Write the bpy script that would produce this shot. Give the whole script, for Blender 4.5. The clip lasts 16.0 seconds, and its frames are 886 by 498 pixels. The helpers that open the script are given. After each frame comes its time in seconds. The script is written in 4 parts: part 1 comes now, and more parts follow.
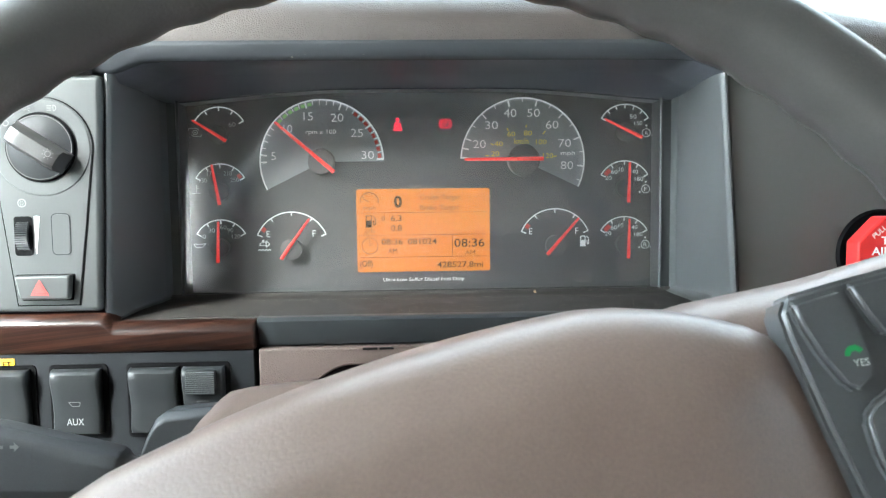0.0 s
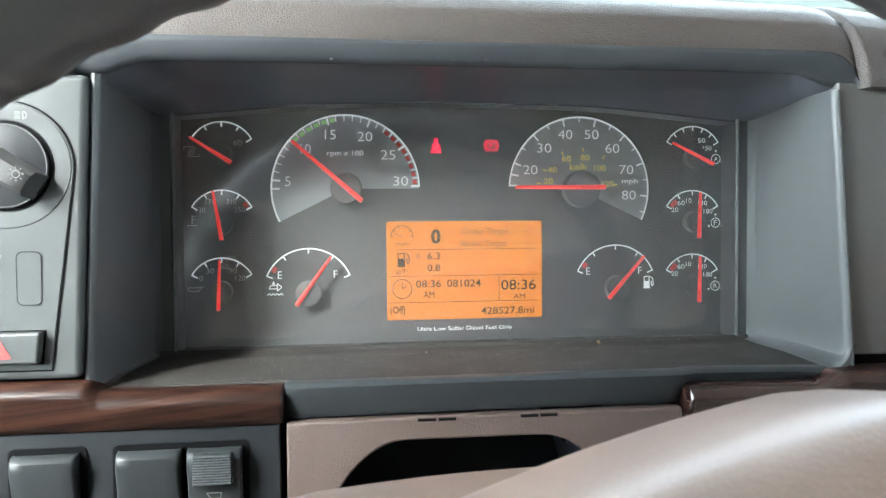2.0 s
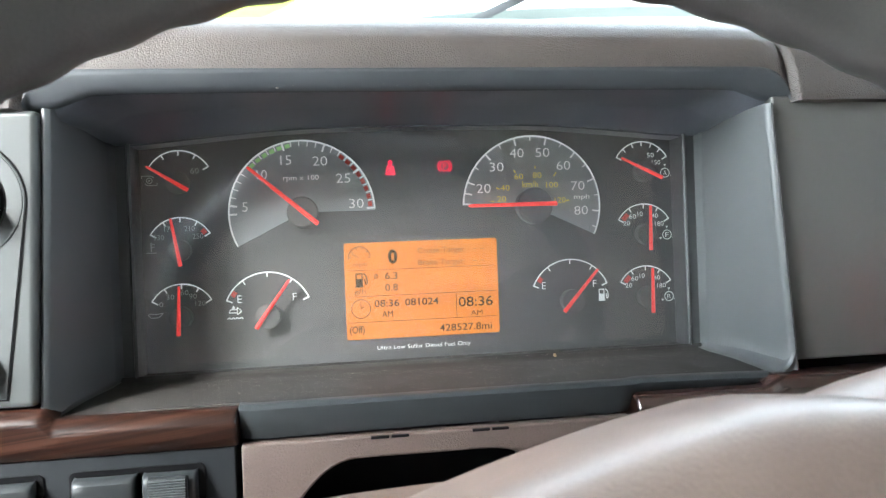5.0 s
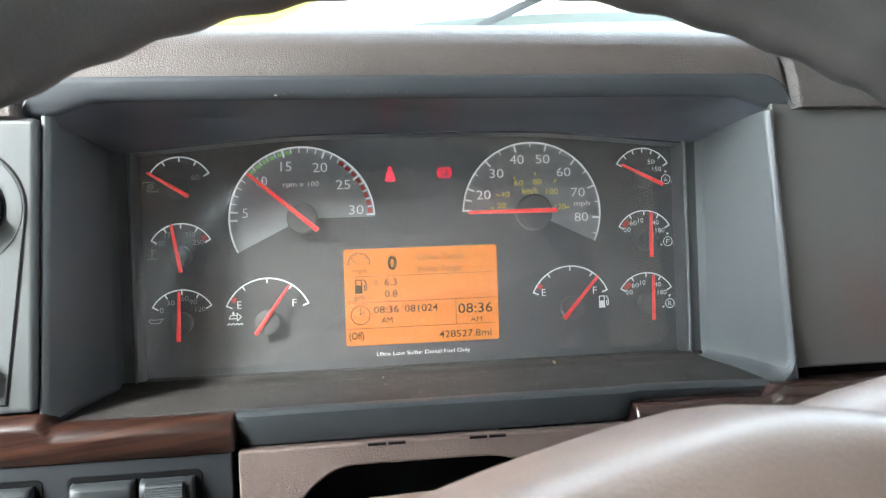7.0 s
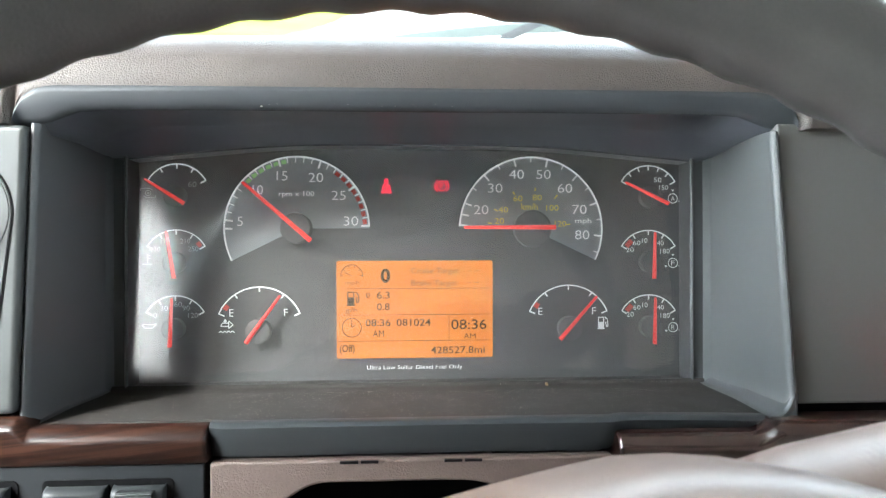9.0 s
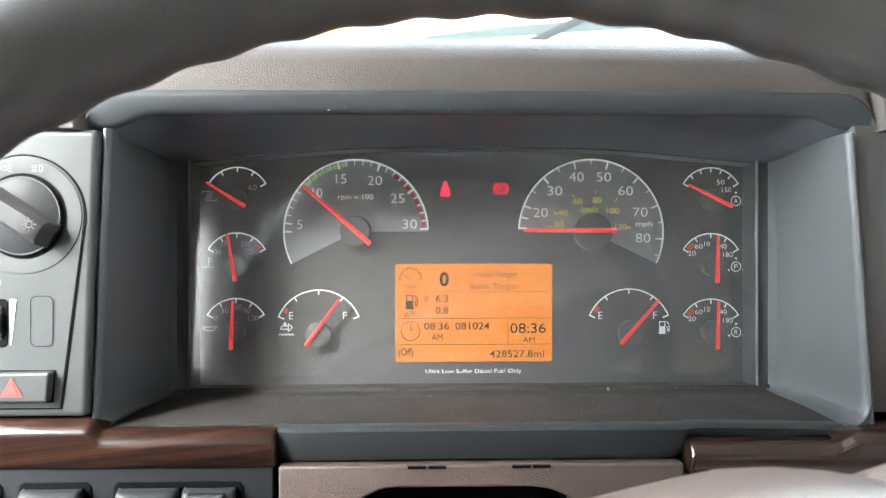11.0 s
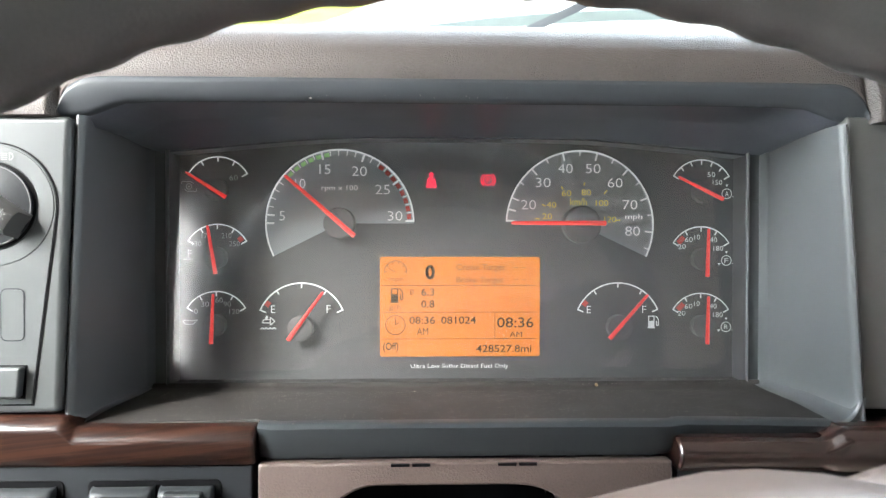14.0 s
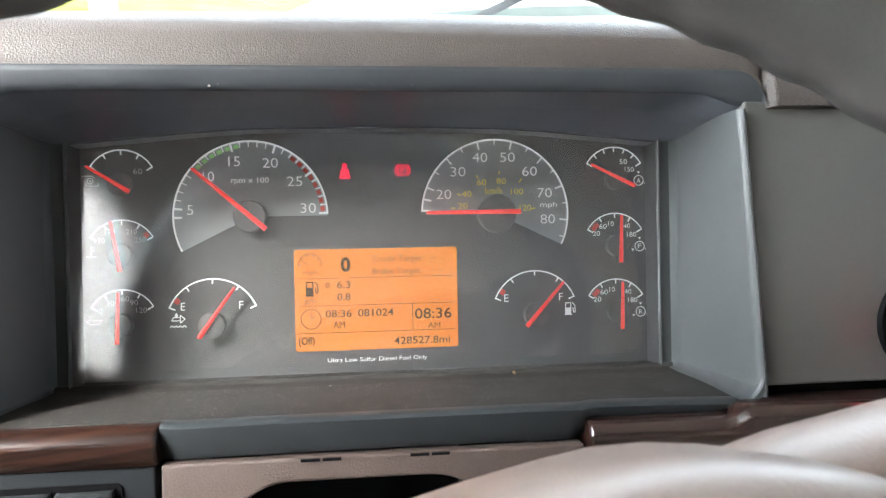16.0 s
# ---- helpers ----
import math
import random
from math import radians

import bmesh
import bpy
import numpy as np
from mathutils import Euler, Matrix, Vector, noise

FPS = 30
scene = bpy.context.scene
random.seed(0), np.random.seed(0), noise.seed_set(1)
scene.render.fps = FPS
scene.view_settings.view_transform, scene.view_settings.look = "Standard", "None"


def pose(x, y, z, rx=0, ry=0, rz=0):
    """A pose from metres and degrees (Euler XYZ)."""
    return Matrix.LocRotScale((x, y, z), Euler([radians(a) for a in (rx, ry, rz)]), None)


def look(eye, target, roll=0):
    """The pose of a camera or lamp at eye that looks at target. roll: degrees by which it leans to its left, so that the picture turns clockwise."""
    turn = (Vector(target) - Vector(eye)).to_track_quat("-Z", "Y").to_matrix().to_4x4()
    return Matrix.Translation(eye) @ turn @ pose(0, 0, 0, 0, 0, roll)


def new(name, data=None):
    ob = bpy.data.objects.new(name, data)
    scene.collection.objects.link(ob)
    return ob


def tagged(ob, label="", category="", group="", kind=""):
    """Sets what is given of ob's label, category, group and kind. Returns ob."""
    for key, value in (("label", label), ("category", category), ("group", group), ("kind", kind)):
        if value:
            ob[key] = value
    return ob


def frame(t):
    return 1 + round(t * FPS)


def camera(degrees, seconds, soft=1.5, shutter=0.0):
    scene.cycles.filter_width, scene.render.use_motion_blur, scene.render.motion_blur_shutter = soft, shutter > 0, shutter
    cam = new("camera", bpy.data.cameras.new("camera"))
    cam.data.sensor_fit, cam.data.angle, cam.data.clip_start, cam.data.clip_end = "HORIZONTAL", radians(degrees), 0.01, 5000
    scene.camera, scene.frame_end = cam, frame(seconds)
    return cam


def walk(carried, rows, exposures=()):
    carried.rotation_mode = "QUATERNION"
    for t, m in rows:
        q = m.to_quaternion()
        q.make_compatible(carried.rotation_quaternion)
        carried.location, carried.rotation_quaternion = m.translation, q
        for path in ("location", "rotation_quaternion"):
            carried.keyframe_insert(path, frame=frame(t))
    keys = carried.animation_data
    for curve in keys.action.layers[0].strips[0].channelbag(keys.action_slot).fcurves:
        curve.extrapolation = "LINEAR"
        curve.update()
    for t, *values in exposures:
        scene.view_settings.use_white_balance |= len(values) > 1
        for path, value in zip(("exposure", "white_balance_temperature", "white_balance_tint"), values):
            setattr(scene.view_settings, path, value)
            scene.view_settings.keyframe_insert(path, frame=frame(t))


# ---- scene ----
cam = camera(63.5, 16.0, soft=1.2)
PATH = [
    (0, (-0.00581, -0.53401, 0.02674), (0.03186, 0.46233, -0.05003), -0.67),
    (0.5, (-0.00127, -0.50692, 0.02324), (0.04689, 0.48997, -0.03926), -0.81),
    (1, (-0.00558, -0.46656, 0.02435), (0.07238, 0.52920, -0.02452), -0.66),
    (1.5, (-0.04632, -0.44811, 0.02883), (0.05900, 0.54561, -0.00894), -0.51),
    (2, (-0.07080, -0.44692, 0.02869), (0.05509, 0.54454, -0.00528), -0.43),
    (2.5, (-0.06638, -0.44781, 0.02919), (0.07904, 0.54115, 0.00064), -0.59),
    (3, (-0.06026, -0.44869, 0.02740), (0.09000, 0.53962, 0.00135), -0.97),
    (3.5, (-0.05377, -0.45446, 0.02742), (0.09774, 0.53378, 0.00658), -1.43),
    (3.7, (-0.05315, -0.45663, 0.02793), (0.09320, 0.53245, 0.01093), -1.45),
    (6, (-0.04550, -0.45949, 0.03044), (0.09149, 0.53102, 0.02002), -2.43),
    (6.5, (-0.04385, -0.45918, 0.03120), (0.08850, 0.53198, 0.02210), -2.36),
    (7, (-0.04391, -0.46008, 0.03110), (0.08211, 0.53193, 0.02652), -2.05),
    (7.5, (-0.04238, -0.45895, 0.03291), (0.07074, 0.53463, 0.03092), -1.53),
    (8, (-0.03292, -0.46043, 0.03548), (0.05918, 0.53532, 0.03689), -0.95),
    (8.2, (-0.02517, -0.45931, 0.03845), (0.05866, 0.53717, 0.03886), -0.74),
    (10.5, (-0.00311, -0.45210, 0.03535), (0.03013, 0.54735, 0.03474), -0.01),
    (11, (-0.03082, -0.45171, 0.04086), (-0.00557, 0.54797, 0.03952), -0.10),
    (11.5, (-0.03506, -0.44831, 0.04118), (-0.01562, 0.55148, 0.03556), -0.10),
    (12, (-0.03948, -0.44707, 0.04104), (-0.02483, 0.55278, 0.03211), -0.16),
    (12.5, (-0.03904, -0.44546, 0.04015), (-0.02404, 0.55437, 0.02948), -0.11),
    (13, (-0.03643, -0.44465, 0.04060), (-0.01322, 0.55502, 0.02941), -0.01),
    (13.5, (-0.03215, -0.44301, 0.03984), (-0.00244, 0.55647, 0.02764), 0.03),
    (14, (-0.02800, -0.44251, 0.04092), (0.01103, 0.55665, 0.02898), 0.11),
    (14.5, (-0.02247, -0.44165, 0.03863), (0.02634, 0.55709, 0.02686), 0.14),
    (15, (-0.01205, -0.44085, 0.03743), (0.05133, 0.55707, 0.02613), 0.03),
    (15.5, (-0.00676, -0.43897, 0.03753), (0.07643, 0.55746, 0.02353), -0.33),
    (16, (-0.00870, -0.43973, 0.03539), (0.10400, 0.55381, 0.02204), -1.14),
]
# The dashboard leans back by LEAN; its own axes are x right, y ahead into the dash, z up along the dial face.
LEAN = 20.0
STOPS = 5.31
BASE = pose(0, 0, 2.15, -LEAN, 0, 0)
walk(cam, [(t, BASE @ look(eye, target, roll)) for t, eye, target, roll in PATH], exposures=[(0.0, STOPS, 5980, 4.5), (2.0, STOPS + 0.07, 5980, 5), (3.5, STOPS + 0.12, 6050, 8), (8.0, STOPS + 0.12, 6050, 7), (10.5, STOPS + 0.06, 6200, 8.5), (12.0, STOPS + 0.12, 6250, 10), (16.0, STOPS + 0.1, 6250, 10)])
cam.data.dof.use_dof = True
cam.data.dof.focus_distance = 0.46
cam.data.dof.aperture_fstop = 20.0

# ---- sky and sun ----
world = bpy.data.worlds.new("world")
scene.world = world
world.use_nodes = True
wn = world.node_tree.nodes
sky = wn.new("ShaderNodeTexSky")
sky.sky_type = "NISHITA"
sky.sun_disc = False
sky.sun_elevation = radians(48)
sky.sun_rotation = radians(-135)
sky.dust_density = 4.0
wn["Background"].inputs["Strength"].default_value = 0.15
haze = wn.new("ShaderNodeHueSaturation")
haze.inputs["Saturation"].default_value = 0.3
world.node_tree.links.new(sky.outputs["Color"], haze.inputs["Color"])
world.node_tree.links.new(haze.outputs["Color"], wn["Background"].inputs["Color"])
sun = new("sun", bpy.data.lights.new("sun", "SUN"))
sun.data.energy = 1.0
sun.data.angle = radians(25)
sun.data.color = (1.0, 0.96, 0.9)
sun.matrix_world = look((0, 0, 0), (math.sin(radians(135)) * math.cos(radians(48)), -math.cos(radians(135)) * math.cos(radians(48)), -math.sin(radians(48))))


# ---- materials ----
def mat(name, col, rough=0.5, var=0.12, fine=900, coarse=25, bump=0.0, cells=0.0, metal=0.0, coat=0.0, emit=0.0, spec=0.32, rvar=0.1, glow=None):
    """Principled surface with two scales of variation; bump: grain height in mm; cells: leather cells per metre."""
    m = bpy.data.materials.new(name)
    m.use_nodes = True
    n, l = m.node_tree.nodes, m.node_tree.links
    b = n["Principled BSDF"]
    tc = n.new("ShaderNodeTexCoord")
    a, c = n.new("ShaderNodeTexNoise"), n.new("ShaderNodeTexNoise")
    a.inputs["Scale"].default_value, c.inputs["Scale"].default_value = fine, coarse
    c.inputs["Detail"].default_value = 6
    for k in (a, c):
        l.new(tc.outputs["Object"], k.inputs["Vector"])
    s = n.new("ShaderNodeMath")
    s.operation = "ADD"
    l.new(a.outputs["Fac"], s.inputs[0])
    l.new(c.outputs["Fac"], s.inputs[1])
    r = n.new("ShaderNodeMapRange")
    r.inputs["From Min"].default_value, r.inputs["From Max"].default_value = 0.6, 1.4
    l.new(s.outputs[0], r.inputs["Value"])
    x = n.new("ShaderNodeMix")
    x.data_type = "RGBA"
    x.inputs["A"].default_value = (*[v * (1 - var) for v in col], 1)
    x.inputs["B"].default_value = (*[min(1, v * (1 + var)) for v in col], 1)
    l.new(r.outputs["Result"], x.inputs["Factor"])
    l.new(x.outputs["Result"], b.inputs["Base Color"])
    q = n.new("ShaderNodeMapRange")
    q.inputs["To Min"].default_value, q.inputs["To Max"].default_value = max(0.02, rough - rvar), min(1, rough + rvar)
    q.inputs["From Min"].default_value, q.inputs["From Max"].default_value = 0.3, 0.7
    l.new(c.outputs["Fac"], q.inputs["Value"])
    l.new(q.outputs["Result"], b.inputs["Roughness"])
    b.inputs["Metallic"].default_value = metal
    b.inputs["Specular IOR Level"].default_value = spec
    b.inputs["Coat Weight"].default_value = coat
    b.inputs["Coat Roughness"].default_value = 0.08
    if emit:
        b.inputs["Emission Color"].default_value = (*(glow or col), 1)
        b.inputs["Emission Strength"].default_value = emit
    if bump:
        bm_ = n.new("ShaderNodeBump")
        bm_.inputs["Distance"].default_value = bump / 1000
        bm_.inputs["Strength"].default_value = 0.8
        if cells:
            v = n.new("ShaderNodeTexVoronoi")
            v.feature = "DISTANCE_TO_EDGE"
            v.inputs["Scale"].default_value = cells
            w = n.new("ShaderNodeMix")
            w.data_type = "VECTOR"
            w.inputs["Factor"].default_value = 0.0012
            l.new(tc.outputs["Object"], w.inputs["A"])
            l.new(a.outputs["Color"], w.inputs["B"])
            l.new(w.outputs["Result"], v.inputs["Vector"])
            e = n.new("ShaderNodeMapRange")
            e.inputs["From Max"].default_value = 0.25
            l.new(v.outputs["Distance"], e.inputs["Value"])
            l.new(e.outputs["Result"], bm_.inputs["Height"])
        else:
            l.new(a.outputs["Fac"], bm_.inputs["Height"])
        l.new(bm_.outputs["Normal"], b.inputs["Normal"])
    return m


def wood_mat(name, dark, light, coat=0.3, contrast=1.0, gloss=1.5, haze=0.05):
    """Straight-grained dark wood under lacquer: long fine streaks that climb slightly, over broader bands."""
    m = mat(name, dark, rough=0.3, coat=coat, spec=0.12, rvar=0.02)
    n, l = m.node_tree.nodes, m.node_tree.links
    b = n["Principled BSDF"]
    b.inputs["Coat IOR"].default_value, b.inputs["Coat Roughness"].default_value = gloss, haze
    tc, turn, mp = n.new("ShaderNodeTexCoord"), n.new("ShaderNodeMapping"), n.new("ShaderNodeMapping")
    turn.inputs["Rotation"].default_value = (0, radians(7), 0)
    mp.inputs["Scale"].default_value = (0.012, 0.25, 1)
    l.new(tc.outputs["Object"], turn.inputs["Vector"])
    l.new(turn.outputs["Vector"], mp.inputs["Vector"])
    fine, band, mix = n.new("ShaderNodeTexNoise"), n.new("ShaderNodeTexNoise"), n.new("ShaderNodeMix")
    fine.inputs["Scale"].default_value, fine.inputs["Detail"].default_value = 1100, 2
    band.inputs["Scale"].default_value, band.inputs["Detail"].default_value = 260, 2
    for k in (fine, band):
        l.new(mp.outputs["Vector"], k.inputs["Vector"])
    mix.inputs["Factor"].default_value = 0.55
    l.new(fine.outputs["Fac"], mix.inputs["A"])
    l.new(band.outputs["Fac"], mix.inputs["B"])
    r = n.new("ShaderNodeMapRange")
    r.interpolation_type = "SMOOTHSTEP"
    r.inputs["From Min"].default_value, r.inputs["From Max"].default_value = 0.38, 0.64
    r.inputs["To Max"].default_value = contrast
    l.new(mix.outputs["Result"], r.inputs["Value"])
    x = n.new("ShaderNodeMix")
    x.data_type = "RGBA"
    x.inputs["A"].default_value, x.inputs["B"].default_value = (*dark, 1), (*light, 1)
    l.new(r.outputs["Result"], x.inputs["Factor"])
    l.new(x.outputs["Result"], b.inputs["Base Color"])
    return m


def glass_mat(name, tint, ior=1.45, rough=0.0):
    m = bpy.data.materials.new(name)
    m.use_nodes = True
    n, l = m.node_tree.nodes, m.node_tree.links
    n.remove(n["Principled BSDF"])
    t, g, f, mx = n.new("ShaderNodeBsdfTransparent"), n.new("ShaderNodeBsdfGlossy"), n.new("ShaderNodeFresnel"), n.new("ShaderNodeMixShader")
    t.inputs["Color"].default_value = (*tint, 1)
    g.inputs["Roughness"].default_value = rough
    f.inputs["IOR"].default_value = ior
    l.new(f.outputs["Fac"], mx.inputs["Fac"])
    l.new(t.outputs["BSDF"], mx.inputs[1])
    l.new(g.outputs["BSDF"], mx.inputs[2])
    l.new(mx.outputs["Shader"], n["Material Output"].inputs["Surface"])
    return m


def dusty_veiled_glass(name, amount):
    """Clear lens with a thin film of wiped dust, thickened to paint a light veil over the dials."""
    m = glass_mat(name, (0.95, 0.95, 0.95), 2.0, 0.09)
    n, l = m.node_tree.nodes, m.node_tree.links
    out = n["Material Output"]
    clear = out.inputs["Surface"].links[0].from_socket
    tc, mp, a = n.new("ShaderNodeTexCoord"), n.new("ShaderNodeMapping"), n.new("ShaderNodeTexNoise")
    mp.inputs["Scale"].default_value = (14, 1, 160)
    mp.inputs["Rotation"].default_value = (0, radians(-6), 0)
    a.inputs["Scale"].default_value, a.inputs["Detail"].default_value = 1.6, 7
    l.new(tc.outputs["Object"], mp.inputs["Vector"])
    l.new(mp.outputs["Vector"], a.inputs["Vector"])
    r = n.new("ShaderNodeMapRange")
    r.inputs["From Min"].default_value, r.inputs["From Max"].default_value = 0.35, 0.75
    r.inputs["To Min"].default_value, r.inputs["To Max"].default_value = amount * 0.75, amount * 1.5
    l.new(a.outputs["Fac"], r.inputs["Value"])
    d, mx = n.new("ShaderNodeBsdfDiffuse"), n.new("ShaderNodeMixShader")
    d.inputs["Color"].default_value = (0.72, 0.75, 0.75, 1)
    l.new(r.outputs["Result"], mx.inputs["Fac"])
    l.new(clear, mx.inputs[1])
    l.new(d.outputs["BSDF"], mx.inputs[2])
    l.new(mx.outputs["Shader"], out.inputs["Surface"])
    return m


BEZEL = mat("bezel_plastic", (0.046, 0.0495, 0.051), 0.38, 0.12, bump=0.06, fine=2500, spec=0.45)
# Bezel plastic again, its colour darkened for the lip's shade.
LIPM = mat("shaded_lip_plastic", (0.032, 0.0355, 0.039), 0.48, 0.12, bump=0.06, fine=2500, spec=0.3)
# Underside colour is raised and blued to carry light reflected off the lens.
UNDER = mat("lit_hood_plastic", (0.06, 0.0665, 0.077), 0.34, 0.12, rvar=0.03, spec=0.55)
# Sill moulding: bezel plastic with its weaker light put into a darker colour.
SILLM = mat("shaded_moulding_plastic", (0.0215, 0.0245, 0.026), 0.45, 0.14, bump=0.08, fine=2500, spec=0.247)
FASCIA = mat("fascia_plastic", (0.08, 0.078, 0.074), 0.55, 0.1, bump=0.06, fine=2500, spec=0.475)
PANEL = mat("switch_panel_plastic", (0.034, 0.037, 0.0365), 0.42, 0.1, bump=0.03, fine=2500, spec=0.323)
PLATE = mat("plate_plastic", (0.011, 0.0122, 0.0135), 0.5, 0.14, bump=0.05, fine=2500, spec=0.114)
ROCKER = mat("rocker_plastic", (0.0135, 0.015, 0.0157), 0.42, 0.14, bump=0.03, fine=2500, spec=0.209)
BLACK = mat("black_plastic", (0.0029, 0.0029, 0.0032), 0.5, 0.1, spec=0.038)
POCKET = mat("pocket_plastic", (0.012, 0.0145, 0.02), 0.5, 0.15, bump=0.05, fine=2500, spec=0.3)
SHELFM = mat("dusty_plastic", (0.0199, 0.0182, 0.0165), 0.65, 0.75, fine=1400, coarse=30, bump=0.2, spec=0.19)
# Pocket and knee panels: taupe darkened for the shade behind the wheel.
TAUPE = mat("shaded_taupe_vinyl", (0.066, 0.0475, 0.0405), 0.45, 0.12, bump=0.14, cells=540, rvar=0.03, spec=0.418)
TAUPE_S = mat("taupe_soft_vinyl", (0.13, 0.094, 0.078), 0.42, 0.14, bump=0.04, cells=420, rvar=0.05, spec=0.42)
DASHTOP = mat("taupe_dash_vinyl", (0.055, 0.0445, 0.0388), 0.5, 0.16, bump=0.2, cells=640, rvar=0.03, spec=0.38)
RIM = mat("rim_polyurethane", (0.053, 0.0515, 0.049), 0.38, 0.12, bump=0.12, fine=1000, spec=0.5)
GLOSSP = mat("satin_black_plastic", (0.05, 0.053, 0.055), 0.32, 0.1, rvar=0.03, spec=0.55)
STALK = mat("stalk_plastic", (0.0247, 0.0266, 0.0285), 0.5, 0.18, bump=0.08, fine=1800, spec=0.285)
FACE = mat("dial_face", (0.063, 0.0655, 0.065), 0.6, 0.12, coarse=12)
SECTOR = mat("dial_sector", (0.285, 0.312, 0.32), 0.6, 0.08)
HUB = mat("needle_hub", (0.085, 0.087, 0.086), 0.5, 0.1)
# White print is given a small glow to stay bright at this exposure.
WHITE = mat("glowing_white_print", (0.82, 0.84, 0.83), 0.6, 0.03, emit=0.011)
SOFTW = mat("soft_white_print", (0.1, 0.1, 0.097), 0.6, 0.05)
KNOBM = mat("knob_plastic", (0.013, 0.014, 0.015), 0.5, 0.1, spec=0.14)
GRIPM = mat("grip_plastic", (0.035, 0.035, 0.034), 0.36, 0.1, spec=0.38)
SWMARK = mat("switch_print", (0.247, 0.247, 0.2413), 0.6, 0.05)
FAINT = mat("faint_print", (0.095, 0.095, 0.095), 0.6, 0.05)
DIM = mat("grey_print", (0.45, 0.46, 0.455), 0.6, 0.05)
# Yellow and green print and the needles also get an added glow.
YELLOW = mat("glowing_yellow_print", (0.8, 0.66, 0.12), 0.6, 0.03, emit=0.012)
GREENP = mat("glowing_green_print", (0.36, 0.72, 0.26), 0.6, 0.05, emit=0.004)
REDP = mat("red_print", (0.6, 0.07, 0.05), 0.6, 0.05)
NEEDLE = mat("glowing_needle_red", (0.85, 0.045, 0.035), 0.45, 0.05, emit=0.012)
LAMP = mat("lamp_red", (0.45, 0.004, 0.02), 0.5, 0.02, emit=0.048, glow=(0.85, 0.006, 0.04))
LCD = mat("display_amber", (0.26, 0.09, 0.005), 0.4, 0.06, coarse=18, emit=0.0195, glow=(0.88, 0.26, 0.006))
INK = mat("display_ink", (0.012, 0.007, 0.002), 0.5, 0.05, spec=0.1)
INKL = mat("display_ink_faint", (0.035, 0.0135, 0.002), 0.5, 0.05, spec=0.1)
WOODL = wood_mat("walnut_trim", (0.007, 0.0031, 0.0022), (0.024, 0.0103, 0.0066), 0.4)
WOODR = wood_mat("dark_walnut_trim", (0.015, 0.0068, 0.0053), (0.022, 0.0098, 0.0075), 1.0, 0.7, 1.75, 0.2)
REDK = mat("red_knob", (0.7, 0.03, 0.03), 0.4, 0.06)
STICK = mat("yellow_sticker", (0.608, 0.3515, 0.0152), 0.5, 0.05)
HAZ = mat("hazard_red", (0.4, 0.05, 0.045), 0.5, 0.05, spec=0.19)
CRUMB = mat("crumb", (0.247, 0.171, 0.095), 0.8, 0.3)
DUST = mat("dust", (0.33, 0.3, 0.26), 0.9, 0.25)
GREENB = mat("green_symbol", (0.015, 0.25, 0.065), 0.5, 0.05)
LENSM = dusty_veiled_glass("dusty_veiled_lens_glass", 0.028)
SCREEN = glass_mat("windshield_glass", (0.72, 0.77, 0.745), 1.5)
SIDEGLASS = glass_mat("side_window_glass", (0.74, 0.78, 0.76), 1.5)
TINTED = glass_mat("tinted_window_glass", (0.25, 0.245, 0.228), 1.5)
HEAD = mat("headliner", (0.62, 0.59, 0.54), 0.9, 0.08, bump=0.3, fine=800)
# Unseen rear wall made paler than the trim to brighten the lens reflection.
REARM = mat("pale_reflector_wall", (0.66, 0.6, 0.53), 0.6, 0.08, bump=0.2, fine=300)
CABIN = mat("cab_trim", (0.36, 0.32, 0.285), 0.8, 0.1)
PAINT = mat("white_paint", (0.75, 0.77, 0.76), 0.35, 0.03, coat=0.5)
# Black wiper arm, its colour lifted to grey for the glare over it.
ARM = mat("glare_grey_wiper", (0.11, 0.112, 0.115), 0.5, 0.12)
RUBBER = mat("rubber", (0.035, 0.036, 0.037), 0.7, 0.2)
BONNET = mat("bonnet_paint", (0.14, 0.162, 0.153), 0.6, 0.08, spec=0.2)
GRASS = mat("grass", (0.085, 0.1, 0.022), 1.0, 0.5, fine=1.2, coarse=0.2, spec=0.0, rvar=0.0)
LEAF = mat("leaves", (0.075, 0.1, 0.008), 0.9, 0.5, fine=8, coarse=2, spec=0.1)
BARK = mat("bark", (0.15, 0.12, 0.09), 0.9, 0.3, fine=40, coarse=6)
ASPH = mat("asphalt", (0.11, 0.11, 0.106), 1.0, 0.25, fine=120, coarse=0.6, spec=0.0, rvar=0.0)


# ---- building helpers ----
AT = {}


def thing(name, at, label, category, group="", world_axes=False):
    """A thing: an Empty at its base, in the dashboard's axes or the world's."""
    ob = new(name)
    ob.empty_display_size = 0.02
    ob.matrix_basis = pose(*at) if world_axes else BASE @ pose(*at)
    AT[ob] = Vector(at)
    return tagged(ob, label, category, group)


def part(name, bm, material, parent, label="", smooth=True, bevel=0.0):
    """Links a bmesh, given in the axes of its thing, as one mesh under a thing or a part."""
    if bevel:
        bmesh.ops.remove_doubles(bm, verts=bm.verts, dist=1e-6)
        sharp = [e for e in bm.edges if len(e.link_faces) == 2 and e.calc_face_angle(0) > 0.5]
        bmesh.ops.bevel(bm, geom=sharp, offset=bevel, segments=3, profile=0.5, affect="EDGES", clamp_overlap=True)
    bmesh.ops.translate(bm, verts=bm.verts, vec=-AT[parent])
    me = bpy.data.meshes.new(name)
    bm.normal_update()
    even = [sum((f.normal * f.calc_area() for f in v.link_faces), Vector()) for v in bm.verts] if bevel else None
    bm.to_mesh(me)
    bm.free()
